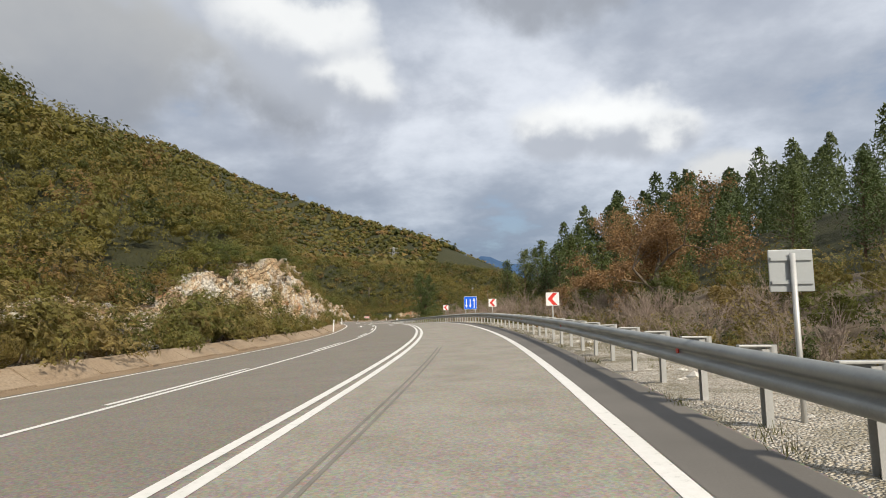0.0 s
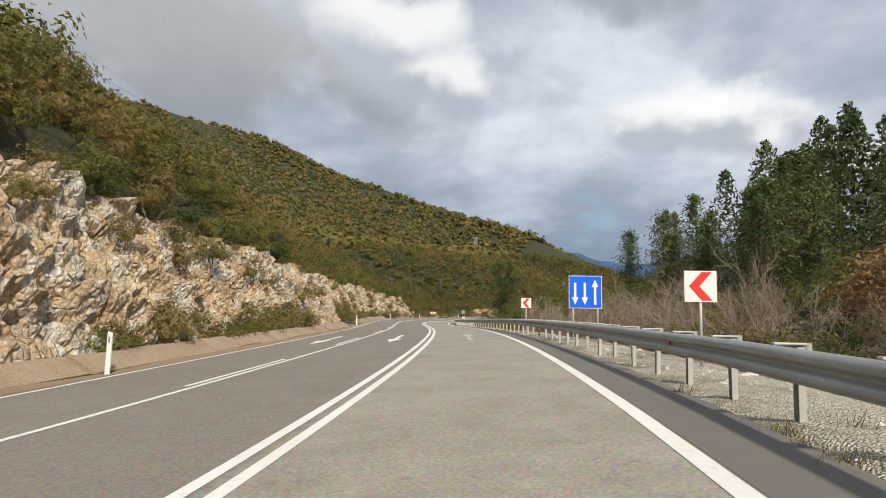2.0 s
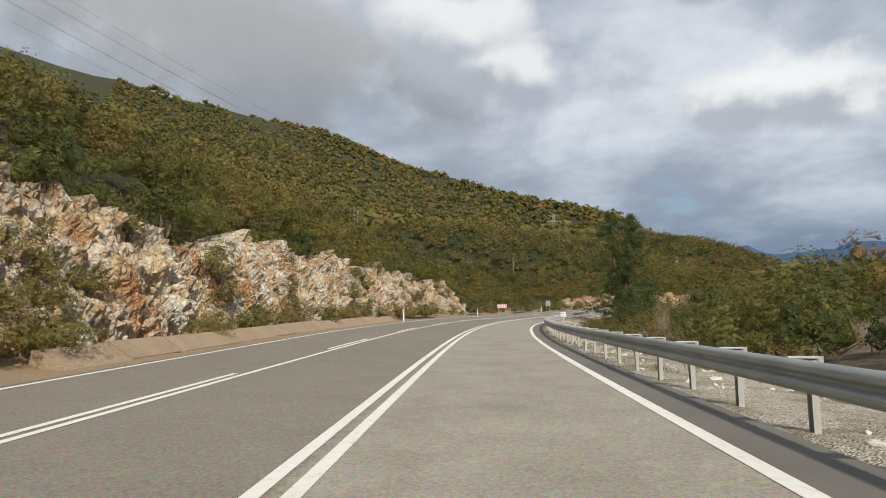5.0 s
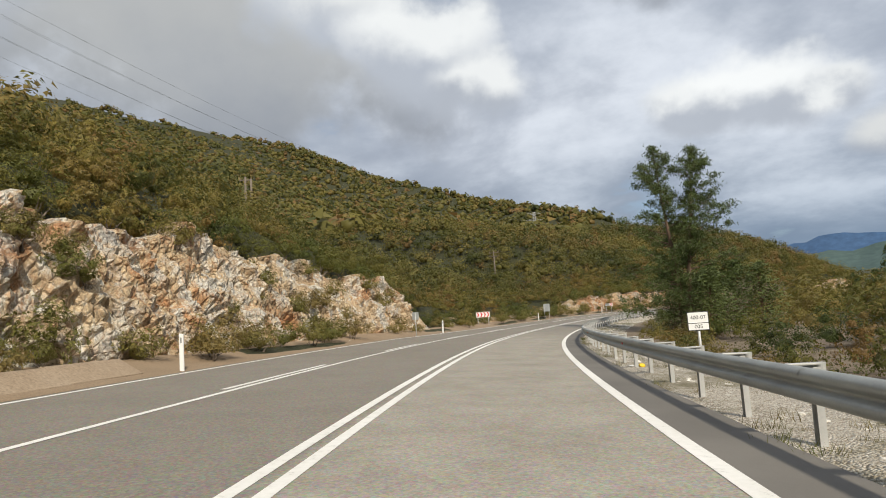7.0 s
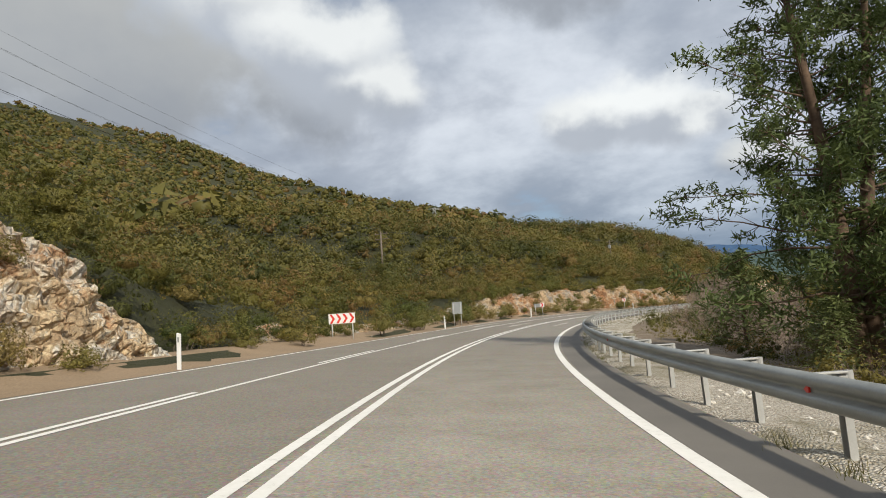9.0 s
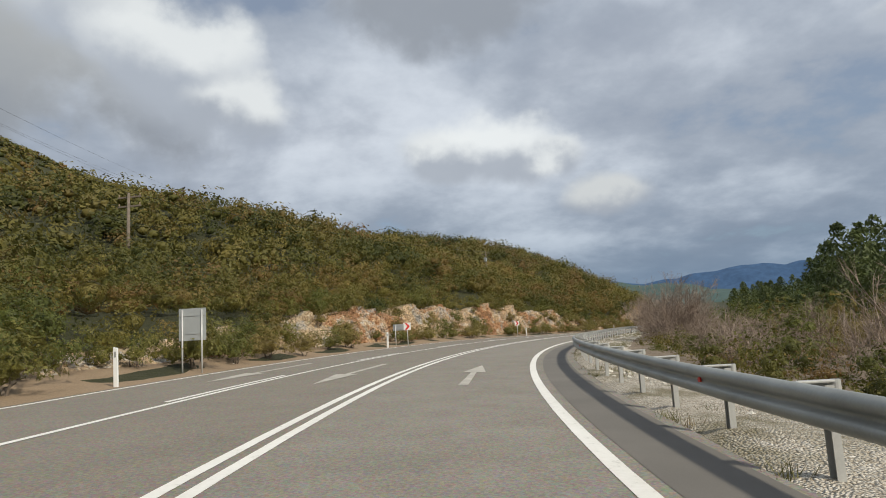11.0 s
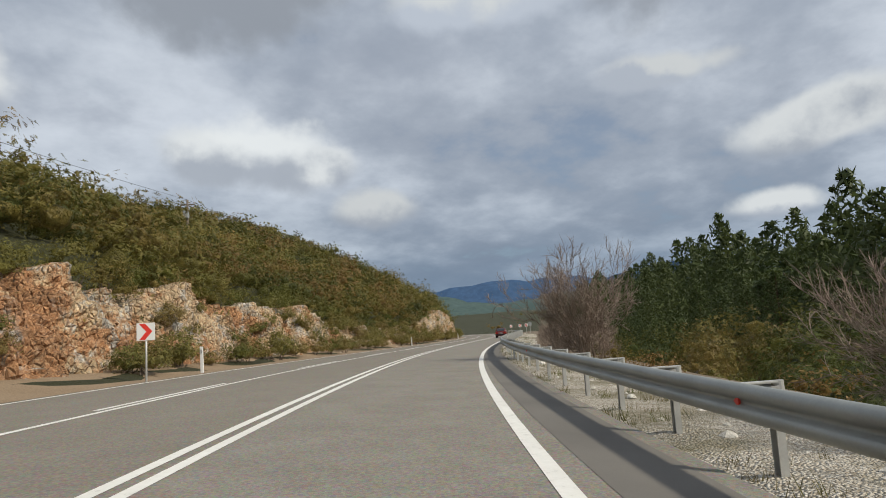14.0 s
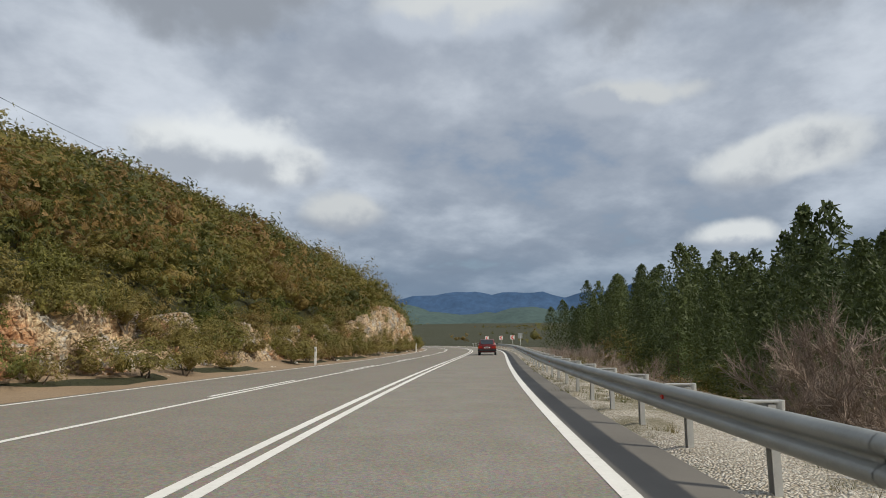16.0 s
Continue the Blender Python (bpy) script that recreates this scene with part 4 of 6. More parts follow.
def proto_pine(seed, cards, needle=0.036):
    g = np.random.default_rng(seed)
    u = g.uniform(0, 1, cards) ** 0.8
    r = (0.28 * (1 - u) ** 0.6 + 0.015) * g.uniform(0.25, 1.05, cards)
    a = g.uniform(0, 2 * math.pi, cards)
    c = np.stack([r * np.cos(a), r * np.sin(a), 0.08 + 0.92 * u - 0.15 * r], -1)
    n = unit(np.stack([np.cos(a), np.sin(a), 0 * a + 0.5], -1) * 0.8 + g.normal(size=(cards, 3)) * 0.6)
    return leaf_cards(c, n, needle, 0.31 * needle, g)


def jitter_grid(s_a, s_b, ds, off_a, off_b, do):
    """Loosely even places in road coordinates; off_a and off_b may follow s. Returns s, off."""
    S_, O = [], []
    for s in np.arange(s_a, s_b, ds):
        a, b = (off_a(s) if callable(off_a) else off_a), (off_b(s) if callable(off_b) else off_b)
        n = max(1, int(abs(b - a) / do))
        for k in range(n):
            S_.append(s + rng.uniform(-0.5, 0.5) * ds)
            O.append(a + (b - a) * (k + rng.uniform(0.05, 0.95)) / n)
    return np.array(S_), np.array(O)


def grounded(s, off, sink=0.15):
    p = at(s, off, 0.0)
    p[:, 2] = ground_z(p[:, 0], p[:, 1]) - sink
    return p


def plant(protos, places, scales, used):
    """Sets copies of the things protos at the places; each proto itself stands at its first place."""
    for p, sc in zip(places, scales):
        k = int(rng.integers(0, len(protos)))
        m = Matrix.LocRotScale(Vector(p), Euler((rng.normal() * 0.05, rng.normal() * 0.05, rng.uniform(0, 6.28))), Vector((sc, sc, sc * rng.uniform(0.85, 1.2))))
        if k not in used:
            protos[k].matrix_world = m
            used.add(k)
        else:
            c = copy_thing(protos[k], Matrix.Identity(4))
            c.matrix_basis = m


def top_off(s):
    return float(np.interp(s, TOP_S, TOP_OFF))


def slope_start(s):
    return top_off(s) - 1.4 if not 178 < s < 219 else -9.7


# shrubs along the lip of the cutting
lip = [shrub(100 + k, 1100, 0.054, M_LEAF, "shrub", "dense olive-green evergreen shrub on the hillside", "shrub", group="hillside shrubs", clumps=34, clump_r=0.33, slim=0.5) for k in range(6)]
S_ = np.arange(-14, 396, 2.35)
S_ = S_ + rng.uniform(-0.8, 0.8, len(S_))
cut = (S_ < 176) | (S_ > 219)
O = np.where(cut, np.interp(S_, TOP_S, TOP_OFF) + rng.uniform(-1.3, -0.4, len(S_)), -9.7 + rng.uniform(-0.8, 0.8, len(S_)))
P_ = at(S_, O, 0.0)
P_[:, 2] += np.where(cut, rock_line(S_)[2] - 0.45, 0.1)
plant(lip, P_, rng.uniform(0.8, 1.55, len(P_)), set())

def clear_of(s):
    """Stretches where signs stand at the road's edge."""
    ahead = np.array([164.3, 189.0, 207.3, 230.0, 259.3])[None] - np.asarray(s)[:, None]
    return np.any((ahead > -1.2) & (ahead < 5.5), 1)


# bushes at the foot of the rock, and a few rooted in its face
foot_bush = [shrub(200 + k, 820, 0.078, M_BROOM, "roadside_bush", "low yellowish-green bush at the foot of the rock", "bush", 0.85, 0.85, 0.55, 24, 0.30, "roadside bushes", 0.42, 4) for k in range(4)]
S_, O = jitter_grid(-12, 394, 1.75, lambda s: -7.8 if s < 138 else -7.3, lambda s: max(-9.3, float(rock_line(s)[0]) - 0.3), 4.0)
keep = (value_noise(S_, 0 * S_, 6.0, 31) > np.where((S_ > 34) & (S_ < 140), -0.3, -0.7)) & ~clear_of(S_)
P_ = at(S_[keep], O[keep], 0.0)
P_[:, 2] += 0.05
plant(foot_bush, P_, rng.uniform(0.75, 1.4, len(P_)) * np.where(S_[keep] < 34, 1.35, 1.0), set())
S_ = np.concatenate([rng.uniform(-6, 24, 26), rng.uniform(24, 172, 42), rng.uniform(100, 160, 12), rng.uniform(284, 332, 34), rng.uniform(222, 345, 60)])
u = rng.uniform(0.25, 0.8, len(S_))
ft, tp, rz = rock_line(S_)
P_ = at(S_, ft + (tp - 0.5 - ft) * u ** 1.15 + 0.15, 0.0)
P_[:, 2] += rz * np.minimum(1, u / 0.88) - 0.35
plant(foot_bush, P_, rng.uniform(0.45, 1.2, len(P_)), {0, 1, 2, 3})

# scrub over the slope, then the wooded mountain
leafy = [proto_leaves(300 + k, 340, 0.068, 24, 0.34, n_core=3, core=0.45) for k in range(6)]
farther = [proto_leaves(310 + k, 250, 0.085, 20, 0.38, n_core=1, core=0.40) for k in range(6)]


def grown(s):
    return np.interp(s, [30, 55, 105, 125, 165, 185, 282, 308, 400], [1.0, 1.05, 1.05, 1.05, 1.05, 1.0, 1.05, 1.1, 1.1])


S_, O = jitter_grid(-20, 390, 2.1, lambda s: slope_start(s) + 1.2, -22.8, 2.0)
P_ = grounded(S_, O, 0.35)
scatter_stuff("lower_scrub", "thick olive and brown evergreen scrub above the rock", leafy, P_, rng.uniform(1.15, 2.0, len(P_)) * np.where(S_ > 262, rng.uniform(0.95, 1.55, len(P_)), 1.0) * grown(S_) * np.clip(0.75 + 0.12 * (np.interp(S_, TOP_S, TOP_OFF) - O), 0.6, 1.0), M_LEAF_S, "scrub")
S_ = np.concatenate([np.arange(-14, 177, 1.9), np.arange(220, 345, 1.9)])
O = np.interp(S_, TOP_S, TOP_OFF) + rng.uniform(-3.4, -0.7, len(S_))
P_ = np.concatenate([grounded(S_, O, 0.2), at(np.array([225.0, 226.5, 228.5, 227.5]), np.array([-25.0, -26.0, -26.5, -24.0]), 5.0)])
P_[-4:, 2] = ground_z(P_[-4:, 0], P_[-4:, 1]) - 0.2
sizes = rng.uniform(1.1, 1.9, len(P_))
sizes[-4:] = (2.9, 3.2, 3.0, 2.8)
scatter_stuff("lip_scrub", "brown-green scrub along the top of the rock", leafy, P_, sizes, M_LEAF_S, "scrub")
S_, O = jitter_grid(-45, 415, 2.8, -22.0, -40.0, 2.9)
P_ = grounded(S_, O, 0.35)
scatter_stuff("hillside_scrub", "thick olive and brown evergreen scrub covering the slope", farther, P_, rng.uniform(1.4, 2.5, len(P_)) * grown(S_), M_LEAF_F, "scrub")
mid = [proto_leaves(320 + k, 120, 0.12, 16, n_core=1, core=0.42) for k in range(6)]
S_, O = jitter_grid(0, 425, 3.6, -39.0, -105.0, 3.7)
P_ = grounded(S_, O, 0.5)
scatter_stuff("upper_scrub", "olive and ochre scrub on the upper slope", mid, P_, rng.uniform(1.7, 2.9, len(P_)), M_LEAF_F, "scrub")
coarse = [proto_leaves(340 + k, 8, 0.35, 7, 0.5, 0.6, 0.4, n_core=0, core=1.15) for k in range(6)]
px, py = rng.uniform(-760, 130, 40000), rng.uniform(-60, 1000, 40000)
s_, o_ = road_coords(px, py)
keep = (o_ < -100) & (px > -0.95 * py - 10) & (rng.uniform(0, 1, 40000) < np.clip(300 / np.hypot(px, py - 150), 0.25, 1))
px, py = px[keep][:7200], py[keep][:7200]
P_ = np.stack([px, py, ground_z(px, py) - 0.8], -1)
scatter_stuff("mountain_woods", "wooded mountainside in olive and ochre", coarse, P_, rng.uniform(4.2, 6.8, len(P_)), M_LEAF_F, "woods")


# ---- the right-hand side: knoll with pines, thickets, lone trees ----
green = [shrub(400 + k, 1100, 0.056, M_LEAF, "shrub", "dark green evergreen shrub beyond the guardrail", "shrub", group="verge shrubs", clumps=30, clump_r=0.34) for k in range(3)]
places, sizes = [], []


def put(s, off, size):
    p = at(s, off, 0.0)
    places.append((*p[:2], float(ground_z(p[0], p[1])) - 0.12 - 0.14 * size))
    sizes.append(size)


for s, off, size in ((6, 9.5, 1.3), (9, 12, 1.6), (13, 9.8, 1.1), (2, 12, 1.7), (17, 11, 1.2), (22, 13.5, 1.4), (60, 13, 1.6), (66, 16, 1.8), (72, 14, 1.5),
                     (80, 15, 2.0), (88, 12.5, 1.7), (94, 11.5, 1.5), (98, 14, 2.4), (103, 12.5, 2.0), (107, 16, 2.6), (112, 13, 2.3), (117, 11.5, 1.6),
                     (118, 15.5, 2.6), (124, 13, 2.0), (127, 17, 2.7), (132, 14, 2.0), (139, 12.5, 1.5), (145, 15, 2.0), (152, 17, 2.0), (150, 12, 1.2),
                     (160, 9.5, 0.8), (165, 12.5, 1.7), (181, 13.5, 1.5), (196, 12.0, 1.2), (213, 12.5, 1.7), (222, 9.2, 0.8), (228, 14, 1.9), (247, 12, 1.3),
                     (252, 14.5, 2.2), (258, 12.5, 1.6), (262, 15, 2.3), (268, 13, 1.7), (274, 15.5, 2.4), (280, 13.5, 1.7), (256, 18, 2.6), (264, 19, 2.8), (271, 19, 2.7), (279, 18, 2.6), (286, 16, 2.2), (249, 17, 2.4), (254, 12.6, 1.8), (260, 17.5, 2.6), (267, 16.3, 2.6), (275, 18.6, 2.8), (283, 18.5, 2.8), (290, 17, 2.6), (297, 16, 2.4), (304, 15.5, 2.4), (292, 14, 1.8), (312, 15, 2.3), (320, 15, 2.4), (329, 14.5, 2.4), (338, 14.5, 2.4), (288, 11.0, 1.1), (296, 13, 1.2), (305, 12, 1.0),
                     (-3, 11, 1.5), (0, 14.5, 2.0), (5, 14, 1.9), (11, 15, 2.1), (15, 13.5, 1.6), (20, 16, 1.9), (28, 11.5, 1.0), (34, 12, 1.1), (45, 12.5, 1.2), (54, 14, 1.5),
                     (57, 17, 2.0), (76, 18, 2.3), (84, 18, 2.5), (91, 17, 2.4), (188, 15, 1.2), (205, 15.5, 1.3), (219, 16, 1.5)):
    put(s, off, size)
S_, O = jitter_grid(14, 76, 4.6, 13.5, 21.5, 4.0)
for s, o in zip(S_, O):
    put(s, o, rng.uniform(1.4, 2.2))
for s, o, z in ((113, 11, 2.2), (116, 13.5, 2.8), (119, 11.5, 2.3), (121, 16, 3.0), (124.5, 13, 2.5), (110, 17, 2.8), (128, 15, 2.6)):
    put(s, o, z)
S_, O = jitter_grid(82, 112, 5.0, 14.0, 23.0, 4.4)
for s, o in zip(S_, O):
    put(s, o, rng.uniform(2.2, 3.0))
S_, O = jitter_grid(122, 170, 4.6, 11.0, 18.5, 4.0)
for s, o in zip(S_, O):
    put(s, o, rng.uniform(1.3, 2.0))
for s, o, z in ((9, 8.6, 1.1), (12, 9.4, 1.4), (15, 8.4, 1.0), (19, 9.2, 1.2), (24, 8.8, 0.9), (31, 9.6, 1.1), (38, 9.0, 0.8), (47, 10.2, 1.1), (56, 10.5, 1.2), (63, 10.0, 1.0)):
    put(s, o, z)
plant(green, places, sizes, set())

# leafless thickets
thicket = [bare_tree(500 + k, 11, 3.5, 0.024, 2, "leafless grey-brown thicket beyond the guardrail", "thicket", 0.5, 0.42, None, "bare thickets", "thicket", 3, 2, 0.12, 1100, 0.55) for k in range(4)]
places, sizes = [], []
S_, O = jitter_grid(-2, 92, 2.9, 8.2, 13.5, 2.7)
for s, o in zip(S_, O):
    put(s, o, rng.uniform(0.85, 1.3) * float(np.interp(s, [40, 58], [1.0, 1.25])))
S_, O = jitter_grid(186, 234, 3.3, 10.4, 17.0, 3.0)
for s, o in zip(S_, O):
    put(s, o, rng.uniform(0.8, 1.25))
for s, o, z in ((3, 8.6, 0.6), (9, 8.4, 0.55), (129, 11.5, 0.8), (136, 13.5, 0.9), (274, 9.0, 0.75), (279, 8.6, 0.6), (284, 9.2, 0.85), (297, 8.0, 0.7), (302, 8.4, 0.85),
                (309, 8.2, 0.9), (315, 8.6, 0.95), (321, 8.3, 0.9), (328, 9.0, 1.0), (336, 8.6, 0.9), (176, 10.5, 0.6), (170, 9.3, 0.5)):
    put(s, o, z)
plant(thicket, places, sizes, set())

# the tall bare trees by the rail
for seed, s, off, n, h, r, wide, lab in ((601, 240.5, 11.0, 20, 6.4, 0.048, 0.62, "many-stemmed leafless tree with reddish twigs by the guardrail"),
                                         (605, 244.5, 11.4, 18, 6.1, 0.045, 0.62, "many-stemmed leafless tree with reddish twigs by the guardrail"),
                                         (606, 247.8, 10.2, 16, 5.8, 0.042, 0.6, "many-stemmed leafless tree with reddish twigs by the guardrail"),
                                         (602, 267.0, 8.0, 10, 6.6, 0.085, 0.34, "spreading leafless walnut tree with pale bark"),
                                         (603, 281.5, 9.0, 11, 4.3, 0.060, 0.9, "low crooked leafless tree with lichen on its bark"),
                                         (604, 288.5, 8.6, 9, 3.9, 0.05, 0.5, "leafless tree with upright pale twigs by the guardrail")):
    t = bare_tree(seed, n, h, r, 4 if seed in (601, 602) else 3, lab, spread=wide, fork=0.42, kids=3, steps=3, up=0.11, twigs=15000, twig=0.38)
    p = at(s, off, 0.0)
    t.matrix_world = pose(p[0], p[1], float(ground_z(p[0], p[1])) - 0.1, 0, 0, seed * 40 % 360)


# scrub on the low ground past the knoll
S_, O = jitter_grid(96, 262, 4.6, 17.5, 58.0, 4.8)
P_ = grounded(S_, O)
scatter_stuff("verge_scrub", "dark scrub over the low ground beyond the road", mid, P_, rng.uniform(1.7, 2.8, len(P_)), M_LEAF_S, "scrub")
S_, O = jitter_grid(-4, 330, 2.2, lambda s: float(rail_off(s)) + 3.1, lambda s: float(rail_off(s)) + 6.6, 1.7)
P_ = grounded(S_, O, 0.1)
scatter_stuff("bank_brush", "low brown and green brush on the bank below the verge", leafy, P_, rng.uniform(0.5, 1.05, len(P_)), M_LEAF_S, "scrub")


def dry_oak(seed, s, off, h):
    """An oak that keeps its dry brown leaves."""
    g = np.random.default_rng(seed)
    ob = thing("oak_tree", (0, 0, 0), "oak tree with dry rust-brown leaves", "oak tree")
    out = []
    grow(g, np.array([0, 0, -0.3]), unit(np.array([0.08, 0.05, 1.0])), h * 0.27, 0.24, 5, out, 3, 0.75, 0.05, 0.22, 0.78)
    tips = np.array([o[2] for o in out if o[1] < 0.09])
    k = g.integers(0, len(tips), 11000)
    c = tips[k] + g.normal(size=(11000, 3)) * [0.26, 0.26, 0.18]
    part("crown", raw_mesh("crown", *leaf_cards(c, unit(g.normal(size=(11000, 3)) + [0, 0, 0.4]), 0.085, 0.052, g), M_OAK), M_OAK, ob, "sparse rust-brown leaves")
    part("trunk", raw_mesh("trunk", *tubes(out, 5), M_BARK, True), M_BARK, ob)
    p = at(s, off, 0.0)
    ob.matrix_world = pose(p[0], p[1], float(ground_z(p[0], p[1])) - 0.1, 0, 0, seed * 50)


dry_oak(1, 32, 14.5, 12.6)
dry_oak(2, 40, 17.5, 10.6)
dry_oak(3, 50, 16.5, 7.5)

# pines on the knoll and along the low ground
pines = [pine(700 + k, 10.0, M_PINE, "pine_tree", "slender dark green plantation pine", 2600, 21, group="plantation pines") for k in range(4)]
places, sizes = [], []
S_, O = jitter_grid(0, 98, 4.4, 20.0, 29.0, 4.3)
for s, o in zip(S_, O):
    put(s, o, rng.uniform(0.7, 1.0) * float(np.interp(s, [10, 30, 50, 70, 90], [0.56, 0.56, 0.66, 0.95, 1.0])))
S_, O = jitter_grid(262, 390, 4.4, 20.0, 27.0, 4.5)
for s, o in zip(S_, O):
    put(s, o, rng.uniform(0.52, 0.70))
places.append((*at(312, 12.5, 0.0)[:2], -2.4 + float(level(312, 6.0))))
sizes.append(0.38)
plant(pines, places, sizes, set())
pp = [proto_pine(720 + k, 520) for k in range(5)]
S_, O = jitter_grid(-10, 100, 4.6, 29.0, 68.0, 4.8)
P_ = grounded(S_, O)
scatter_stuff("knoll_pines", "pine plantation on the knoll", pp, P_, rng.uniform(8.5, 12.0, len(P_)) * np.interp(S_, [20, 50, 75], [0.56, 0.62, 1.0]), M_PINE_S, "pine wood")
S_, O = jitter_grid(258, 396, 4.4, 26.0, 62.0, 4.6)
P_ = grounded(S_, O)
scatter_stuff("roadside_pines", "dark pine plantation below the road", pp, P_, rng.uniform(10.3, 13.2, len(P_)), M_PINE_S, "pine wood")
S_, O = jitter_grid(286, 388, 3.0, 15.0, 22.5, 2.8)
P_ = grounded(S_, O)
scatter_stuff("pine_saplings", "young pines at the edge of the plantation", [proto_pine(730 + k, 1500, 0.021) for k in range(4)], P_, rng.uniform(6.0, 9.0, len(P_)), M_PINE_S, "pine wood")


def twin_pine(x, y, seed=77):
    """The tall double-stemmed pine above the verge."""
    g = np.random.default_rng(seed)
    z0 = float(ground_z(x, y))
    ob = thing("twin_pine", pose(x, y, z0), "tall double-stemmed pine with open layered branches", "pine tree")
    rods, pts = [], []
    for (bx, tx, ty, top) in ((0.0, -0.9, 0.2, 12.6 - z0), (0.35, 1.9, 0.3, 12.2 - z0)):
        base, tip = np.array([bx, 0, -0.3]), np.array([tx, ty, top])
        prev, pr = base, 0.24
        n = 9
        for k in range(1, n + 1):
            u = k / n
            q = base + (tip - base) * u + np.array([0.25 * math.sin(4 * u + bx * 9), 0.15 * math.cos(5 * u), 0]) * (1 - u)
            r = 0.24 * (1 - u) + 0.025
            rods.append((prev, pr, q, r))
            prev, pr = q, r
        for w in range(98):
            u = 0.12 + 0.87 * ((w + g.uniform(0, 1)) / 98) ** 1.0
            p = base + (tip - base) * u
            a = g.uniform(0, 2 * math.pi)
            # branches lean away from the other stem; long flat tiers below, short steep ones above
            out = 0.78 + 0.22 * math.cos(a - (0 if bx else math.pi))
            ln = (5.7 * (1 - u) ** 0.85 + 0.30) * g.uniform(0.45, 1.15) * (out if u < 0.8 else 1)
            d = unit(np.array([math.cos(a), math.sin(a), 0.05 + 0.9 * u * u]))
            q0, r0 = p, 0.045 * (1 - u) + 0.015
            for k in range(4):
                q1 = q0 + d * ln / 4
                rods.append((q0, r0, q1, r0 * 0.7))
                if k or ln < 1.3:
                    for _ in range(2 + k):
                        e = unit(d + g.normal(size=3) * 0.65 + [0, 0, 0.2])
                        q2 = q0 + (q1 - q0) * g.uniform(0.2, 1) + e * g.uniform(0.2, 0.6) * min(1, ln / 2)
                        rods.append((q0 + (q1 - q0) * 0.6, 0.013, q2, 0.006))
                        pts.append(q2 + g.normal(size=(max(4, int(20 * min(1, ln / 2.4))), 3)) * [0.19, 0.19, 0.11])
                q0, r0 = q1, r0 * 0.7
                d = unit(d + g.normal(size=3) * 0.13 + [0, 0, 0.08])
            pts.append(q0 + g.normal(size=(max(6, int(24 * min(1, ln / 2.4))), 3)) * 0.17)
    pts = np.concatenate(pts)
    part("crown", raw_mesh("crown", *leaf_cards(pts, unit(g.normal(size=pts.shape) + [0, 0, 0.2]), 0.16, 0.026, g), M_PINE), M_PINE, ob, "open tufts of grey-green needles")
    part("trunk", raw_mesh("trunk", *tubes(rods, 6), M_PINEBARK, True), M_PINEBARK, ob)


_p = at(174.5, 11.6, 0.0)
twin_pine(float(_p[0]), float(_p[1]))
for k, (s, o, z) in enumerate(((169, 13.0, 0.62), (177, 12.8, 0.62), (176, 15.5, 0.72), (172, 9.9, 0.30), (183.5, 11.2, 0.55), (164, 15, 0.6), (173, 13.5, 0.66))):
    p = at(s, o, 0.0)
    c = copy_thing(pines[k % 4], Matrix.Identity(4))
    c.matrix_basis = Matrix.LocRotScale(Vector((p[0], p[1], float(ground_z(p[0], p[1])) - 0.2)), Euler((0, 0, k * 1.3)), Vector((z * 1.25, z * 1.25, z * 0.8)))

# tufts of dry grass and weeds on the verge
tuft = []
for k in range(4):
    g = np.random.default_rng(800 + k)
    n = 24
    a, l = g.uniform(0, 6.28, n), g.uniform(0.06, 0.16, n)
    d = unit(np.stack([np.cos(a) * 0.6, np.sin(a) * 0.6, np.ones(n)], -1) + g.normal(size=(n, 3)) * 0.15)
    b = g.normal(size=(n, 3)) * [0.07, 0.07, 0.0]
    sd = unit(np.cross(d, [0.3, 0.2, 1.0])) * 0.0045
    v = np.stack([b - sd, b + sd, b + d * l[:, None] + sd * 0.2, b + d * l[:, None] - sd * 0.2], 1).reshape(-1, 3)
    tuft.append((v, np.arange(len(v)).reshape(-1, 4)))
M_GRASS = leaf_mat("dry_grass", [(0.20, 0.16, 0.07), (0.13, 0.14, 0.045), (0.24, 0.19, 0.10)], "tint", 0.3)
n = 1900
S_ = rng.uniform(-4, 320, n)
O = rail_off(S_) + rng.choice([-0.28, 0.3, 0.9, 1.6], n) + rng.normal(0, 0.25, n)
keep = value_noise(S_, O, 2.5, 33) > -0.2
P_ = at(S_[keep], np.maximum(O[keep], rail_off(S_[keep]) - 0.33), 0.0)
P_[:, 2] += -0.04 - 0.08 * np.clip(O[keep] - rail_off(S_[keep]) - 0.6, 0, 3)
scatter_stuff("verge_grass", "dry grass tufts and weeds along the guardrail", tuft, P_, rng.uniform(0.6, 1.5, len(P_)), M_GRASS, "grass")


# loose stones on the verge and under the rock
def stone_proto(seed):
    bm = bmesh.new()
    bmesh.ops.create_icosphere(bm, subdivisions=1, radius=1.0)
    g = np.random.default_rng(seed)
    for v in bm.verts:
        v.co *= g.uniform(0.65, 1.15)
        v.co.z *= 0.6
    v = np.array([p.co[:] for p in bm.verts])
    bm.verts.index_update()
    f = np.array([[q.index for q in p.verts] for p in bm.faces])
    bm.free()
    return v, np.concatenate([f, f[:, 2:3]], 1)


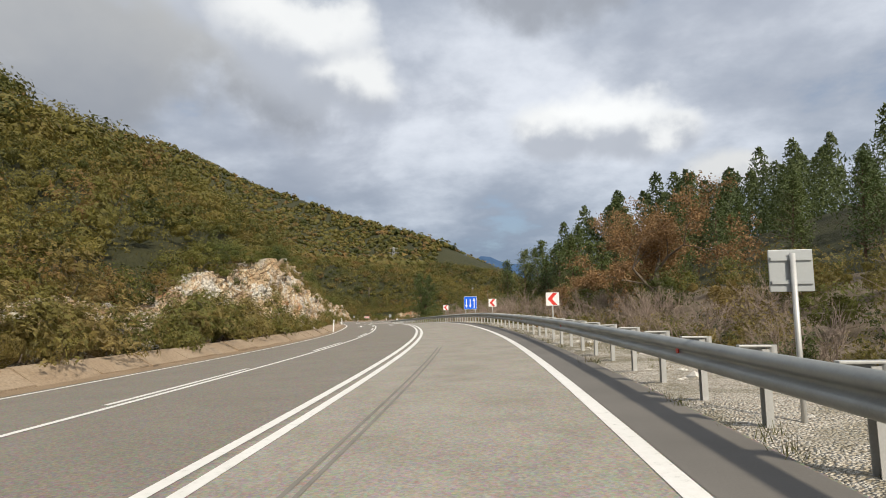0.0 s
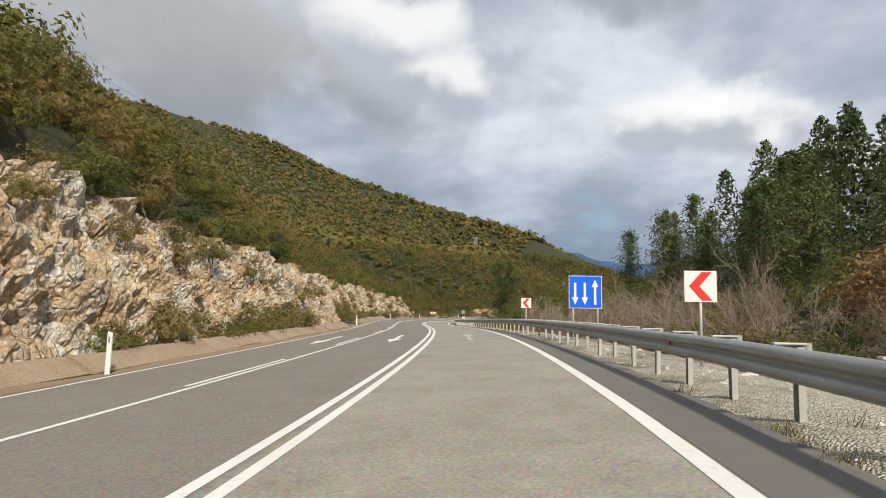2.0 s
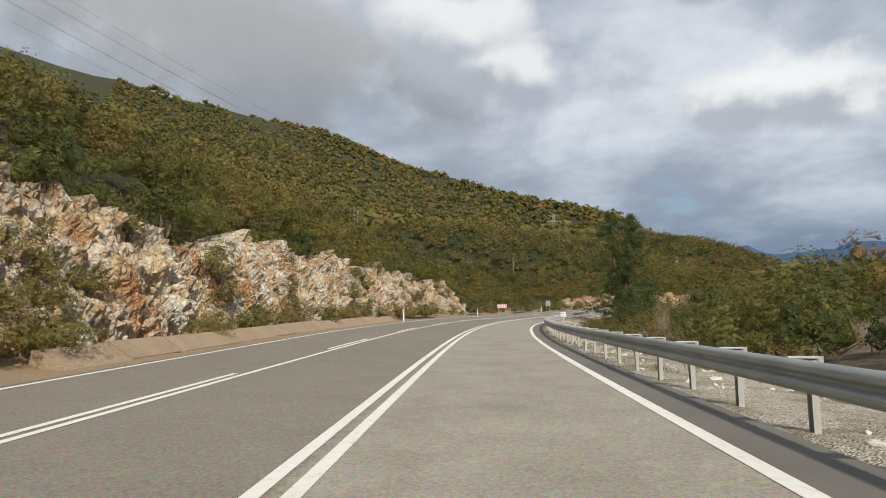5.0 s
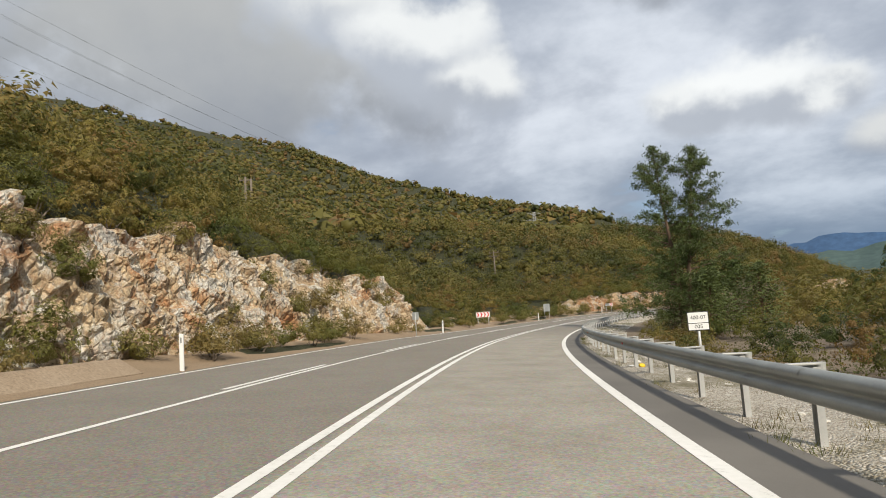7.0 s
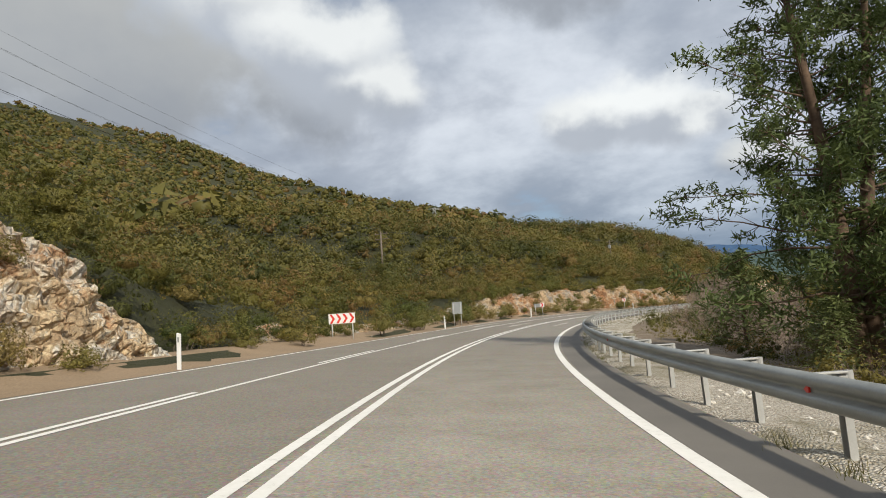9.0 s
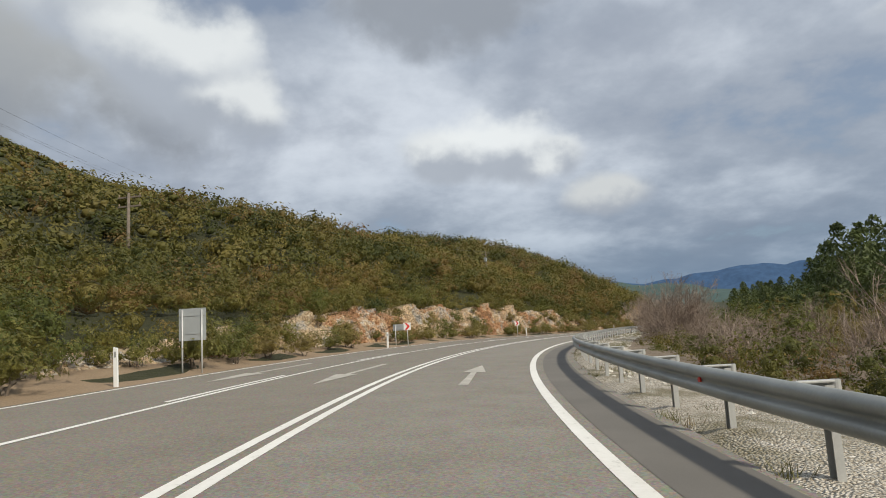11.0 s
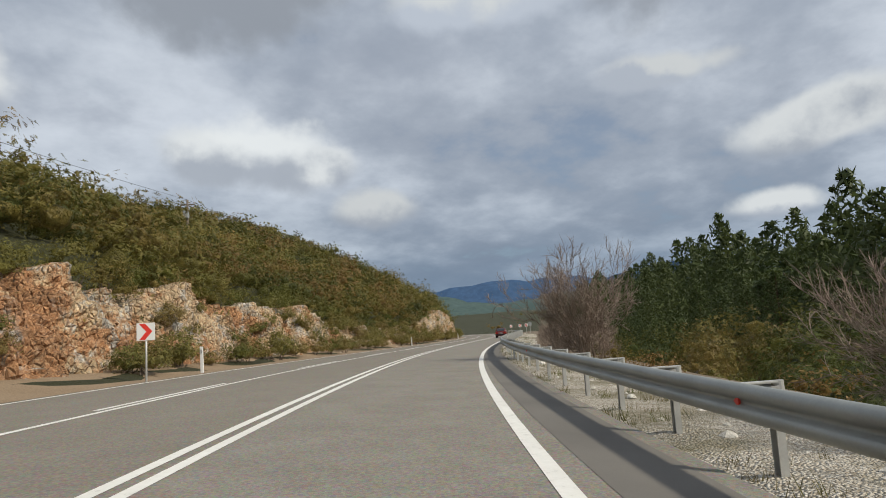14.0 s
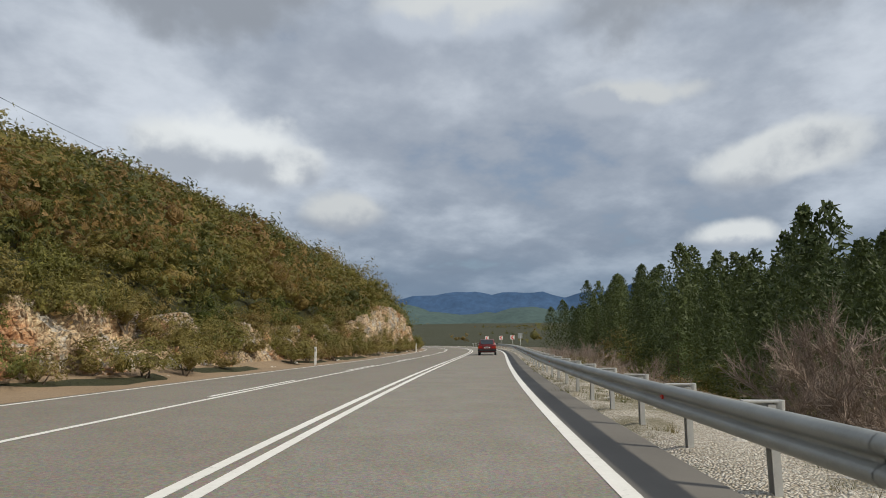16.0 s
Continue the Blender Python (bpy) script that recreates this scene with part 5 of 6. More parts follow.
def stones(name, label, places, sizes):
    V, F, base = [], [], 0
    pr = [stone_proto(900 + k) for k in range(5)]
    for p, z in zip(places, sizes):
        v, f = pr[int(rng.integers(0, 5))]
        a = rng.uniform(0, 6.28)
        c, s = math.cos(a), math.sin(a)
        V.append(np.stack([v[:, 0] * c - v[:, 1] * s, v[:, 0] * s + v[:, 1] * c, v[:, 2]], -1) * z + p)
        F.append(f[:, :3] + base)
        base += len(v)
    tagged(new(name, raw_mesh(name, np.concatenate(V), np.concatenate(F), M_STONE)), label, "stones", kind="stuff")


n = 3600
S_ = rng.uniform(-4, 315, n)
O = rail_off(S_) + rng.uniform(0.1, 2.4, n)
P_ = at(S_, O, 0.0)
P_[:, 2] += -0.02 - 0.1 * np.clip(O - rail_off(S_) - 0.6, 0, 3)
stones("verge_stones", "pale loose stones on the gravel verge", P_, rng.uniform(0.02, 0.07, n) * np.where(rng.uniform(0, 1, n) > 0.95, 2.6, 1))
n = 900
S_ = rng.uniform(-10, 394, n)
ft = rock_line(S_)[0]
O = ft + rng.normal(0.1, 0.5, n)
P_ = at(S_, np.minimum(O, -7.5), 0.0)
P_[:, 2] += 0.06
stones("fallen_stones", "fallen limestone rubble at the foot of the cutting", P_, rng.uniform(0.03, 0.14, n) * np.where(rng.uniform(0, 1, n) > 0.95, 2.4, 1))

# ---- far valley ----
coarse2 = [proto_leaves(360 + k, 10, 0.25, 5, 0.6, 0.6, 0.5, n_core=1) for k in range(5)]
px, py = rng.uniform(60, 1500, 9000), rng.uniform(330, 2200, 9000)
s_, o_ = road_coords(px, py)
keep = (np.abs(o_) > 25) & ((o_ > 80) | (s_ > 440)) & (value_noise(px, py, 160, 9) > 0.1)
px, py = px[keep][:1000], py[keep][:1000]
P_ = np.stack([px, py, ground_z(px, py) - 0.5], -1)
scatter_stuff("valley_trees", "distant trees over the valley floor", coarse2, P_, rng.uniform(3, 7, len(P_)), M_LEAF_S, "trees")


def far_range(name, dist, az0, az1, height, seed, mat, label):
    az = np.radians(np.linspace(az0, az1, 160))
    prof = height * (0.75 + 0.25 * value_noise(np.degrees(az), 0 * az, 9.0, seed) + 0.10 * value_noise(np.degrees(az), 0 * az, 2.2, seed + 1) + 0.04 * value_noise(np.degrees(az), 0 * az, 0.7, seed + 2))
    rows = []
    for u in np.linspace(0, 1, 9):
        d = dist + 500 * u
        rows.append(np.stack([20 - np.sin(az) * d + 60 * value_noise(np.degrees(az), u * 40 + 0 * az, 3.0, seed + 3), 260 + np.cos(az) * d, -40 + (prof + 40) * u ** 0.8], -1))
    v = np.stack(rows, 0)
    ob = new(name, raw_mesh(name, v.reshape(-1, 3), grid_faces(9, 160), mat, True))
    tagged(ob, label, "mountains", kind="structure")


# air haze painted into the base colours, bluer on the farther range
M_HAZE_RANGE = soil_mat("haze_blue_range", [(0.030, 0.075, 0.16), (0.045, 0.095, 0.19)], 0.003, 0.02, 0.5)
M_HAZE_HILLS = soil_mat("haze_tinted_foothills", [(0.040, 0.075, 0.075), (0.060, 0.095, 0.085)], 0.004, 0.03, 0.5)
far_range("backdrop", 3900, 20, -130, 470, 3, M_HAZE_RANGE, "distant mountain range tinted haze-blue, under cloud")
far_range("backdrop_foothills", 2700, 10, -130, 205, 8, M_HAZE_HILLS, "distant foothills tinted blue-green with haze")


# ---- guardrail ----
def W_PROFILE():
    # the corrugated beam's section: offset towards the road is negative, z upwards
    pts = [(0.0, 0.155), (-0.028, 0.150), (-0.062, 0.125), (-0.080, 0.095), (-0.080, 0.065), (-0.055, 0.040), (-0.012, 0.020), (0.0, 0.0),
           (-0.012, -0.020), (-0.055, -0.040), (-0.080, -0.065), (-0.080, -0.095), (-0.062, -0.125), (-0.028, -0.150), (0.0, -0.155)]
    return pts + [(a + 0.008, b * 0.985) for a, b in pts[::-1]]


guardrail = thing("guardrail", (0, 0, 0), "galvanised corrugated steel guardrail on short posts", "guardrail")
PITCH = 1.58
BEAM_Z = 0.60
for k in range(84):
    a = -22 + k * 3 * PITCH
    sl = np.linspace(a - 0.12, a + 3 * PITCH + 0.12, 5)
    o = rail_off(sl) - 0.26 + (0.004 if k % 2 else 0.0)
    v, f = sweep(W_PROFILE(), sl, o, BEAM_Z, True)
    part("beam", raw_mesh("beam", v, f, M_STEEL, True), M_STEEL, guardrail)


def post_mesh():
    bm = bmesh.new()
    box(bm, (0.010, 0.095, 0.98), (0.030, 0, 0.235))
    box(bm, (0.062, 0.008, 0.98), (-0.006, 0.047, 0.235))
    box(bm, (0.062, 0.008, 0.98), (-0.006, -0.047, 0.235))
    me = bpy.data.meshes.new("post")
    bm.to_mesh(me)
    bm.free()
    me.materials.append(M_POST)
    return me


def spacer_mesh():
    """The arm between beam and post: a folded channel with a rounded outer end."""
    bm = bmesh.new()
    box(bm, (0.32, 0.075, 0.022), (-0.085, 0, 0.752), None, 0.009)
    box(bm, (0.26, 0.008, 0.17), (-0.10, 0.034, 0.66))
    cyl(bm, 0.042, 0.042, (0.075, 0, 0.675), (0.075, 0, 0.763), 14)
    me = bpy.data.meshes.new("spacer")
    bm.to_mesh(me)
    bm.free()
    me.materials.append(M_POST)
    return me


POST, SPACER = post_mesh(), spacer_mesh()
# the posts stand closer on the first stretch
POST_S = np.interp(np.arange(-14, 205), [-14, 0, 23, 35, 65, 80, 108, 125, 146, 205], [-21.0, 1.8, 39.2, 58.1, 113.1, 141.3, 193.6, 228.6, 274.7, 399.0])
for k, s in enumerate(POST_S):
    s = float(s)
    o = float(rail_off(s))
    p = at(s, o, 0.0)
    for nm, me in (("post", POST), ("spacer", SPACER)):
        ob = part(nm, me, None, guardrail)
        ob.matrix_world = pose(float(p[0]), float(p[1]), float(p[2]), rng.normal() * 0.6, rng.normal() * 0.6, heading(s) + rng.normal() * 0.8)
    if k % 6 == 3:
        bm = bmesh.new()
        vs = [bm.verts.new(c) for c in ((0, 0, -0.055), (0, 0, 0.055), (0, 0.085, 0.0), (-0.018, 0.0, -0.055), (-0.018, 0.0, 0.055), (-0.018, 0.085, 0.0))]
        for f in ((0, 1, 2), (5, 4, 3), (0, 3, 4, 1), (1, 4, 5, 2), (2, 5, 3, 0)):
            bm.faces.new([vs[i] for i in f])
        bmesh.ops.recalc_face_normals(bm, faces=bm.faces)
        q = at(s, o - 0.27, BEAM_Z)
        ob = part("reflector", bm, M_RED, guardrail, "red reflector wedge")
        ob.matrix_world = pose(*(float(c) for c in q), 0, 0, heading(s))


# ---- signs ----
def panel(bm, w, h, y=0.0, t=0.012, z=0.0, x=0.0, bevel=0.0):
    return box(bm, (w, t, h), (x, y, z), None, bevel)


def flat(shape, y):
    """A thin plate of an outline of (x, z) points, facing the oncoming viewer."""
    bm = bmesh.new()
    f = bm.faces.new([bm.verts.new((a, y, b)) for a, b in shape])
    r = bmesh.ops.extrude_face_region(bm, geom=[f])
    bmesh.ops.translate(bm, verts=[v for v in r["geom"] if isinstance(v, bmesh.types.BMVert)], vec=(0, -0.003, 0))
    bmesh.ops.recalc_face_normals(bm, faces=bm.faces)
    return bm


def chevron_shape(cx, cz, w, h, right):
    d = 1 if right else -1
    t = w * 0.45
    pts = [(-w / 2, h / 2), (-w / 2 + t, h / 2), (w / 2, 0), (-w / 2 + t, -h / 2), (-w / 2, -h / 2), (w / 2 - t, 0)]
    return [(cx + d * a, cz + b) for a, b in pts]


def sign_pose(s, off, yaw=0.0):
    p = at(s, off, 0.0)
    z = 0.0 if off < 0 else float(ground_z(p[0], p[1])) - float(p[2]) if off > 6.5 else -0.1
    return pose(float(p[0]), float(p[1]), float(p[2]) + z, 0, 0, heading(s) + yaw), z


def pole(parent, x, z0, z1, r=0.03, y=0.035):
    return part("pole", cyl(bmesh.new(), r, r, (x, y, z0), (x, y, z1), 12), M_POST, parent, smooth=True)


def chevron_sign(s, off, top, size, right, label, grey=False, yaw=0.0):
    m, z = sign_pose(s, off, yaw)
    ob = thing("chevron_sign", m, label, "road sign", "bend markers")
    c = top - z - size / 2
    pole(ob, 0, -0.3, top - z - 0.02)
    plate = part("panel", panel(bmesh.new(), size, size, 0, 0.012, c, 0, 0.004), M_WHITE, ob, "white square panel")
    part("chevron", flat(chevron_shape(0, c, size * 0.72, size * 0.92, right), -0.0075), M_RED, plate, "red chevron")
    part("backing", panel(bmesh.new(), size * 0.98, size * 0.98, 0.010, 0.006, c), M_ALU, ob)
    for dz in (-0.15, 0.15):
        part("bracket", box(bmesh.new(), (0.09, 0.05, 0.03), (0, 0.035, c + dz)), M_POST, ob)
    return ob


chevron_sign(25.7, 6.6, 1.76, 0.64, False, "white road sign with a red chevron beside the guardrail", yaw=-4)
chevron_sign(45.9, 6.4, 1.86, 0.64, False, "white road sign with a red chevron beside the guardrail", yaw=-4)
chevron_sign(71.8, 5.9, 2.05, 0.62, False, "white road sign with a red chevron beside the guardrail", yaw=-4)
chevron_sign(259.3, -6.35, 1.75, 0.52, True, "white road sign with a red chevron before the rock", yaw=10)
for _s_far in (368, 380, 392):
    chevron_sign(_s_far, 6.3, 2.0, 0.62, False, "white road sign with a red chevron on the far bend", yaw=-6)


def back_board(s, off, w, h, top, posts, label, yaw=0.0, name="sign_board"):
    """A sign seen from behind: bare aluminium with ribs."""
    m, z = sign_pose(s, off, yaw)
    ob = thing(name, m, label, "road sign")
    c = top - z - h / 2
    part("panel", panel(bmesh.new(), w, h, 0, 0.02, c, 0, 0.006), M_ALU, ob)
    for dz in (-0.28, 0.28):
        part("rib", box(bmesh.new(), (w * 0.94, 0.02, 0.035), (0, -0.02, c + dz * h)), M_ALU, ob)
    for x in posts:
        pole(ob, x, -0.4, top - z - 0.04, 0.027, -0.05)
    return ob


back_board(2.1, 5.38, 0.43, 0.42, 1.67, (0.0,), "grey metal back of a road sign on one pole")
back_board(164.3, -6.3, 0.44, 0.50, 1.62, (0.0,), "grey-blue metal back of a road sign on one pole")
back_board(207.3, -7.0, 0.84, 1.02, 2.05, (-0.3, 0.3), "large grey back of a road sign on two poles", 12)
back_board(229.3, -7.1, 0.75, 0.42, 1.45, (-0.2,), "low grey back of a road sign", 8)
chevron_sign(229.4, -6.5, 1.55, 0.50, True, "white road sign with a red chevron beside a grey board", yaw=8)
back_board(361, 6.6, 0.6, 0.7, 2.2, (0.0,), "grey-green back of a road sign on one pole")


def arrow_shape(cx, cz, h, up):
    d = 1 if up else -1
    hw, sw, hd = 0.13, 0.045, 0.30
    pts = [(-sw, -h / 2), (sw, -h / 2), (sw, h / 2 - hd), (hw, h / 2 - hd), (0, h / 2), (-hw, h / 2 - hd), (-sw, h / 2 - hd)]
    return [(cx + a, cz + d * b) for a, b in pts]


def lane_sign(s, off, top):
    m, z = sign_pose(s, off, -5)
    ob = thing("lane_sign", m, "blue square road sign with two white arrows down and one up", "road sign")
    c, w = top - z - 0.65, 1.3
    for x in (-0.48, 0.48):
        pole(ob, x, -0.4, top - z - 0.05, 0.038, 0.05)
    part("border", panel(bmesh.new(), w, w, 0.0, 0.012, c, 0, 0.004), M_WHITE, ob, "white border")
    face = part("panel", panel(bmesh.new(), w - 0.05, w - 0.05, -0.006, 0.008, c), M_BLUE, ob, "blue face")
    for x, up in ((-0.40, False), (-0.02, False), (0.38, True)):
        part("arrow", flat(arrow_shape(x, c - (0.07 if not up else 0.0), 0.88 if not up else 1.0, up), -0.011), M_WHITE, face, "white arrow")
    part("backing", panel(bmesh.new(), w * 0.98, w * 0.98, 0.012, 0.008, c), M_ALU, ob)


lane_sign(57.6, 6.35, 2.5)


def text_mesh(body, size, name):
    cu = bpy.data.curves.new(name, "FONT")
    cu.body, cu.size, cu.align_x, cu.align_y = body, size, "CENTER", "CENTER"
    cu.extrude = 0.001
    tmp = bpy.data.objects.new(name, cu)
    me = bpy.data.meshes.new_from_object(tmp)
    bpy.data.objects.remove(tmp)
    me.materials.clear()
    me.materials.append(M_BLACK)
    return me


def distance_sign(s, off, top):
    m, z = sign_pose(s, off, -3)
    ob = thing("distance_sign", m, "small white plate with black numbers, 400-07 over 005", "road sign")
    w, h = 0.44, 0.41
    c = top - z - h / 2
    pole(ob, 0.0, -0.4, top - z - 0.02)
    part("backing", panel(bmesh.new(), w, h, 0.008, 0.01, c), M_ALU, ob)
    part("border", panel(bmesh.new(), w, h, 0, 0.008, c), M_BLACK, ob)
    for dz, hh, txt, sz in ((0.075, 0.225, "400-07", 0.115), (-0.120, 0.135, "005", 0.115)):
        plate = part("plate", panel(bmesh.new(), w - 0.025, hh, -0.006, 0.006, c + dz), M_WHITE, ob)
        t = part("lettering", text_mesh(txt, sz, "lettering"), None, plate, "black numbers")
        t.matrix_basis = pose(0, -0.0108, c + dz, 90, 0, 0)
    return ob


distance_sign(137.8, 5.99, 1.33)


def chevron_board(s, off, top):
    m, _ = sign_pose(s, off, 8)
    ob = thing("chevron_board", m, "long white board with four red chevrons on two posts", "road sign")
    w, h = 1.5, 0.56
    c = top - h / 2
    for x in (-0.58, 0.58):
        pole(ob, x, -0.4, top - 0.03, 0.035, 0.045)
    face = part("panel", panel(bmesh.new(), w, h, 0, 0.014, c, 0, 0.004), M_WHITE, ob, "white board")
    for k in range(4):
        part("chevron", flat(chevron_shape(-0.54 + 0.365 * k, c, 0.30, h * 0.9, True), -0.009), M_RED, face, "red chevron")
    part("backing", panel(bmesh.new(), w * 0.99, h * 0.98, 0.012, 0.008, c), M_ALU, ob)


chevron_board(189, -8.2, 1.55)


def delineator(s, off=-6.6):
    p = at(s, off, 0.0)
    ob = thing("delineator_post", pose(*(float(c) for c in p), rng.normal() * 1.5, rng.normal() * 1.5, heading(s)), "slim white plastic roadside marker post", "marker post", "marker posts")
    bm = bmesh.new()
    box(bm, (0.11, 0.05, 1.1), (0, 0, 0.42), None, 0.012)
    for v in bm.verts:
        if v.co.z > 0.9:
            v.co.z += -0.25 * v.co.x
    part("post", bm, M_WHITE, ob)
    part("reflector", box(bmesh.new(), (0.05, 0.006, 0.14), (0, -0.028, 0.80)), M_ALU, ob, "small grey reflector")


for s in (0.0, 46.8, 90.5, 139.0, 172.0, 203.2, 226.0, 263.6, 310, 352):
    delineator(s)

# ---- concrete ditch lining under the rock ----
gutter = thing("ditch_lining", (0, 0, 0), "sloping tan concrete slabs lining the roadside ditch", "ditch lining", kind="structure")
for k in range(110):
    a = -18 + 2.4 * k
    if a > 137 or value_noise(a, 0.0, 16.0, 41) < -0.55:
        continue
    L_ = 2.36
    w = rng.normal(0, 0.02, 4)
    prof = [(-6.95, -0.05), (-6.95, 0.05 + w[0]), (-7.02, 0.08 + w[0]), (-7.55, 0.42 + w[1]), (-7.69, 0.43 + w[1]), (-7.75, 0.0)]
    v, f = sweep([(p0 + 0.0, p1) for p0, p1 in prof], np.linspace(a, a + L_, 3), np.full(3, rng.normal(0, 0.03)), 0.0)
    n = len(prof)
    f = [tuple(q) for q in f] 
    me = bpy.data.meshes.new("slab")
    me.from_pydata([tuple(q) for q in v], [], f + [tuple(range(n)), tuple(range(3 * n - 1, 2 * n - 1, -1))])
    me.materials.append(M_CONCRETE)
    part("slab", me, None, gutter)


# ---- poles and wires ----
def wires(name, a, b, n_pts, sag, r, mat, parent=None, label=""):
    a, b = np.array(a, float), np.array(b, float)
    t = np.linspace(0, 1, n_pts)[:, None]
    p = a + (b - a) * t
    p[:, 2] -= 4 * sag * (t[:, 0] * (1 - t[:, 0]))
    d = unit(b - a)
    side = unit(np.cross(d, [0.0, 0.0, 1.0]))
    up = np.cross(side, d)
    ring = np.stack([p + r * (math.cos(q) * side + math.sin(q) * up) for q in (0.0, 2.094, 4.189)], 1)
    f = grid_faces(n_pts, 3)
    k = np.arange(n_pts * 3).reshape(n_pts, 3)
    f = np.concatenate([f, np.stack([k[:-1, 2], k[:-1, 0], k[1:, 0], k[1:, 2]], -1)])
    return part(name, raw_mesh(name, ring.reshape(-1, 3), f, mat), mat, parent, label)


def utility_pole(x, y, top, arms, label, yaw, twin=False):
    z0 = float(ground_z(x, y))
    ob = thing("utility_pole", pose(x, y, z0, 0, 0, yaw), label, "utility pole", "utility poles")
    h = top - z0
    part("pole", cyl(bmesh.new(), 0.16, 0.10, (0, 0, -0.5), (0, 0, h), 12), M_WOOD, ob, smooth=True)
    if twin:
        part("pole", cyl(bmesh.new(), 0.16, 0.10, (0.55, 0, -0.5), (0.55, 0, h - 0.25), 12), M_WOOD, ob, smooth=True)
    for dz, w in arms:
        part("crossarm", box(bmesh.new(), (w, 0.10, 0.12), (0, 0.1, h - dz), None, 0.01), M_WOOD, ob)
        for x2 in (-w * 0.45, 0.0, w * 0.45):
            bm = cyl(bmesh.new(), 0.02, 0.02, (x2, 0.1, h - dz), (x2, 0.1, h - dz + 0.16), 8)
            part("insulator", cyl(bm, 0.05, 0.03, (x2, 0.1, h - dz + 0.12), (x2, 0.1, h - dz + 0.26), 10), M_CONCRETE, ob)
    return ob


def pole_place(s, off, top):
    p = at(s, off, 0.0)
    return float(p[0]), float(p[1]), top + float(level(s, -7.5))


POLES = [pole_place(s, -27.0, top) for s, top in ((175.7, 16.2), (226.8, 12.5), (299.5, 16.4), (357.0, 17.6))]
utility_pole(*POLES[0], ((0.3, 1.2),), "pair of weathered wooden poles on the hillside", 20, True)
utility_pole(*POLES[1], ((0.3, 1.9), (1.0, 1.9)), "wooden utility pole with two crossarms among scrub", -15)
vp = utility_pole(*POLES[2], ((0.5, 1.5),), "wooden utility pole with a small transformer box", -30)
h_ = POLES[2][2] - float(ground_z(*POLES[2][:2]))
part("transformer", box(bmesh.new(), (0.5, 0.45, 0.75), (0.0, -0.35, h_ - 1.6), None, 0.04), M_ALU, vp, "grey transformer box")
utility_pole(*POLES[3], ((0.4, 2.2),), "wooden utility pole with a crossarm on the wooded slope", -30)
line = thing("overhead_wire", (0, 0, 0), "thin black overhead wires between the wooden poles", "wire")
for a, b in zip(POLES, POLES[1:]):
    wires("wire", a, b, 14, 0.8, 0.018, M_BLACK, line)


def pylon(x, y, h, yaw):
    """A steel lattice mast with three crossarms."""
    z0 = float(ground_z(x, y))
    ob = thing("lattice_pylon", pose(x, y, z0, 0, 0, yaw), "grey steel lattice pylon on the ridge", "pylon")
    rods = []

    def w(z):
        return 2.6 * (1 - z / h) ** 1.2 + 0.45
    lv = np.linspace(0, h, 13)
    for a, b in zip(lv, lv[1:]):
        ca = [np.array([sx * w(a), sy * w(a), a]) for sx, sy in ((1, 1), (-1, 1), (-1, -1), (1, -1))]
        cb = [np.array([sx * w(b), sy * w(b), b]) for sx, sy in ((1, 1), (-1, 1), (-1, -1), (1, -1))]
        for k in range(4):
            rods += [(ca[k], 0.08, cb[k], 0.08), (ca[k], 0.05, cb[(k + 1) % 4], 0.05), (ca[(k + 1) % 4], 0.05, cb[k], 0.05), (cb[k], 0.05, cb[(k + 1) % 4], 0.05)]
    part("mast", raw_mesh("mast", *tubes(rods, 4), M_POST), M_POST, ob)
    for z, ln in ((h - 1.0, 3.2), (h - 4.0, 4.2), (h - 7.0, 3.6)):
        rr = []
        for sx in (-1, 1):
            tip = np.array([sx * ln, 0, z + 0.3])
            for sy in (-1, 1):
                rr += [(np.array([0, sy * w(z), z]), 0.06, tip, 0.04), (np.array([0, sy * w(z), z + 0.9]), 0.05, tip, 0.04)]
        part("crossarm", raw_mesh("crossarm", *tubes(rr, 4), M_POST), M_POST, ob)
    return ob


PYL = tuple(float(c) for c in at(431.0, -139.0, 0.0)[:2])
PZ = float(ground_z(*PYL))
PH = 47.5 - PZ
pylon(PYL[0], PYL[1], max(14.0, PH), 25)
hv = thing("power_line", (0, 0, 0), "high-voltage wires running down from the mountain to the pylon", "wire")
for dx, dz in ((-2.6, 0.0), (2.6, 0.0), (-3.4, -3.4), (3.4, -3.4), (-3.0, -7.0), (3.0, -7.0)):
    a = np.array([-149.0 + dx, 60.0 + dx * 0.35, 96.0 + dz])
    b = np.array([PYL[0] + dx, PYL[1] + dx * 0.35, 43.5 + dz])
    wires("cable", a, b, 40, 20.0, 0.022, M_STEEL, hv)
pylon(-149.0, 60.0, 96.5 - float(ground_z(-149.0, 60.0)), 25)


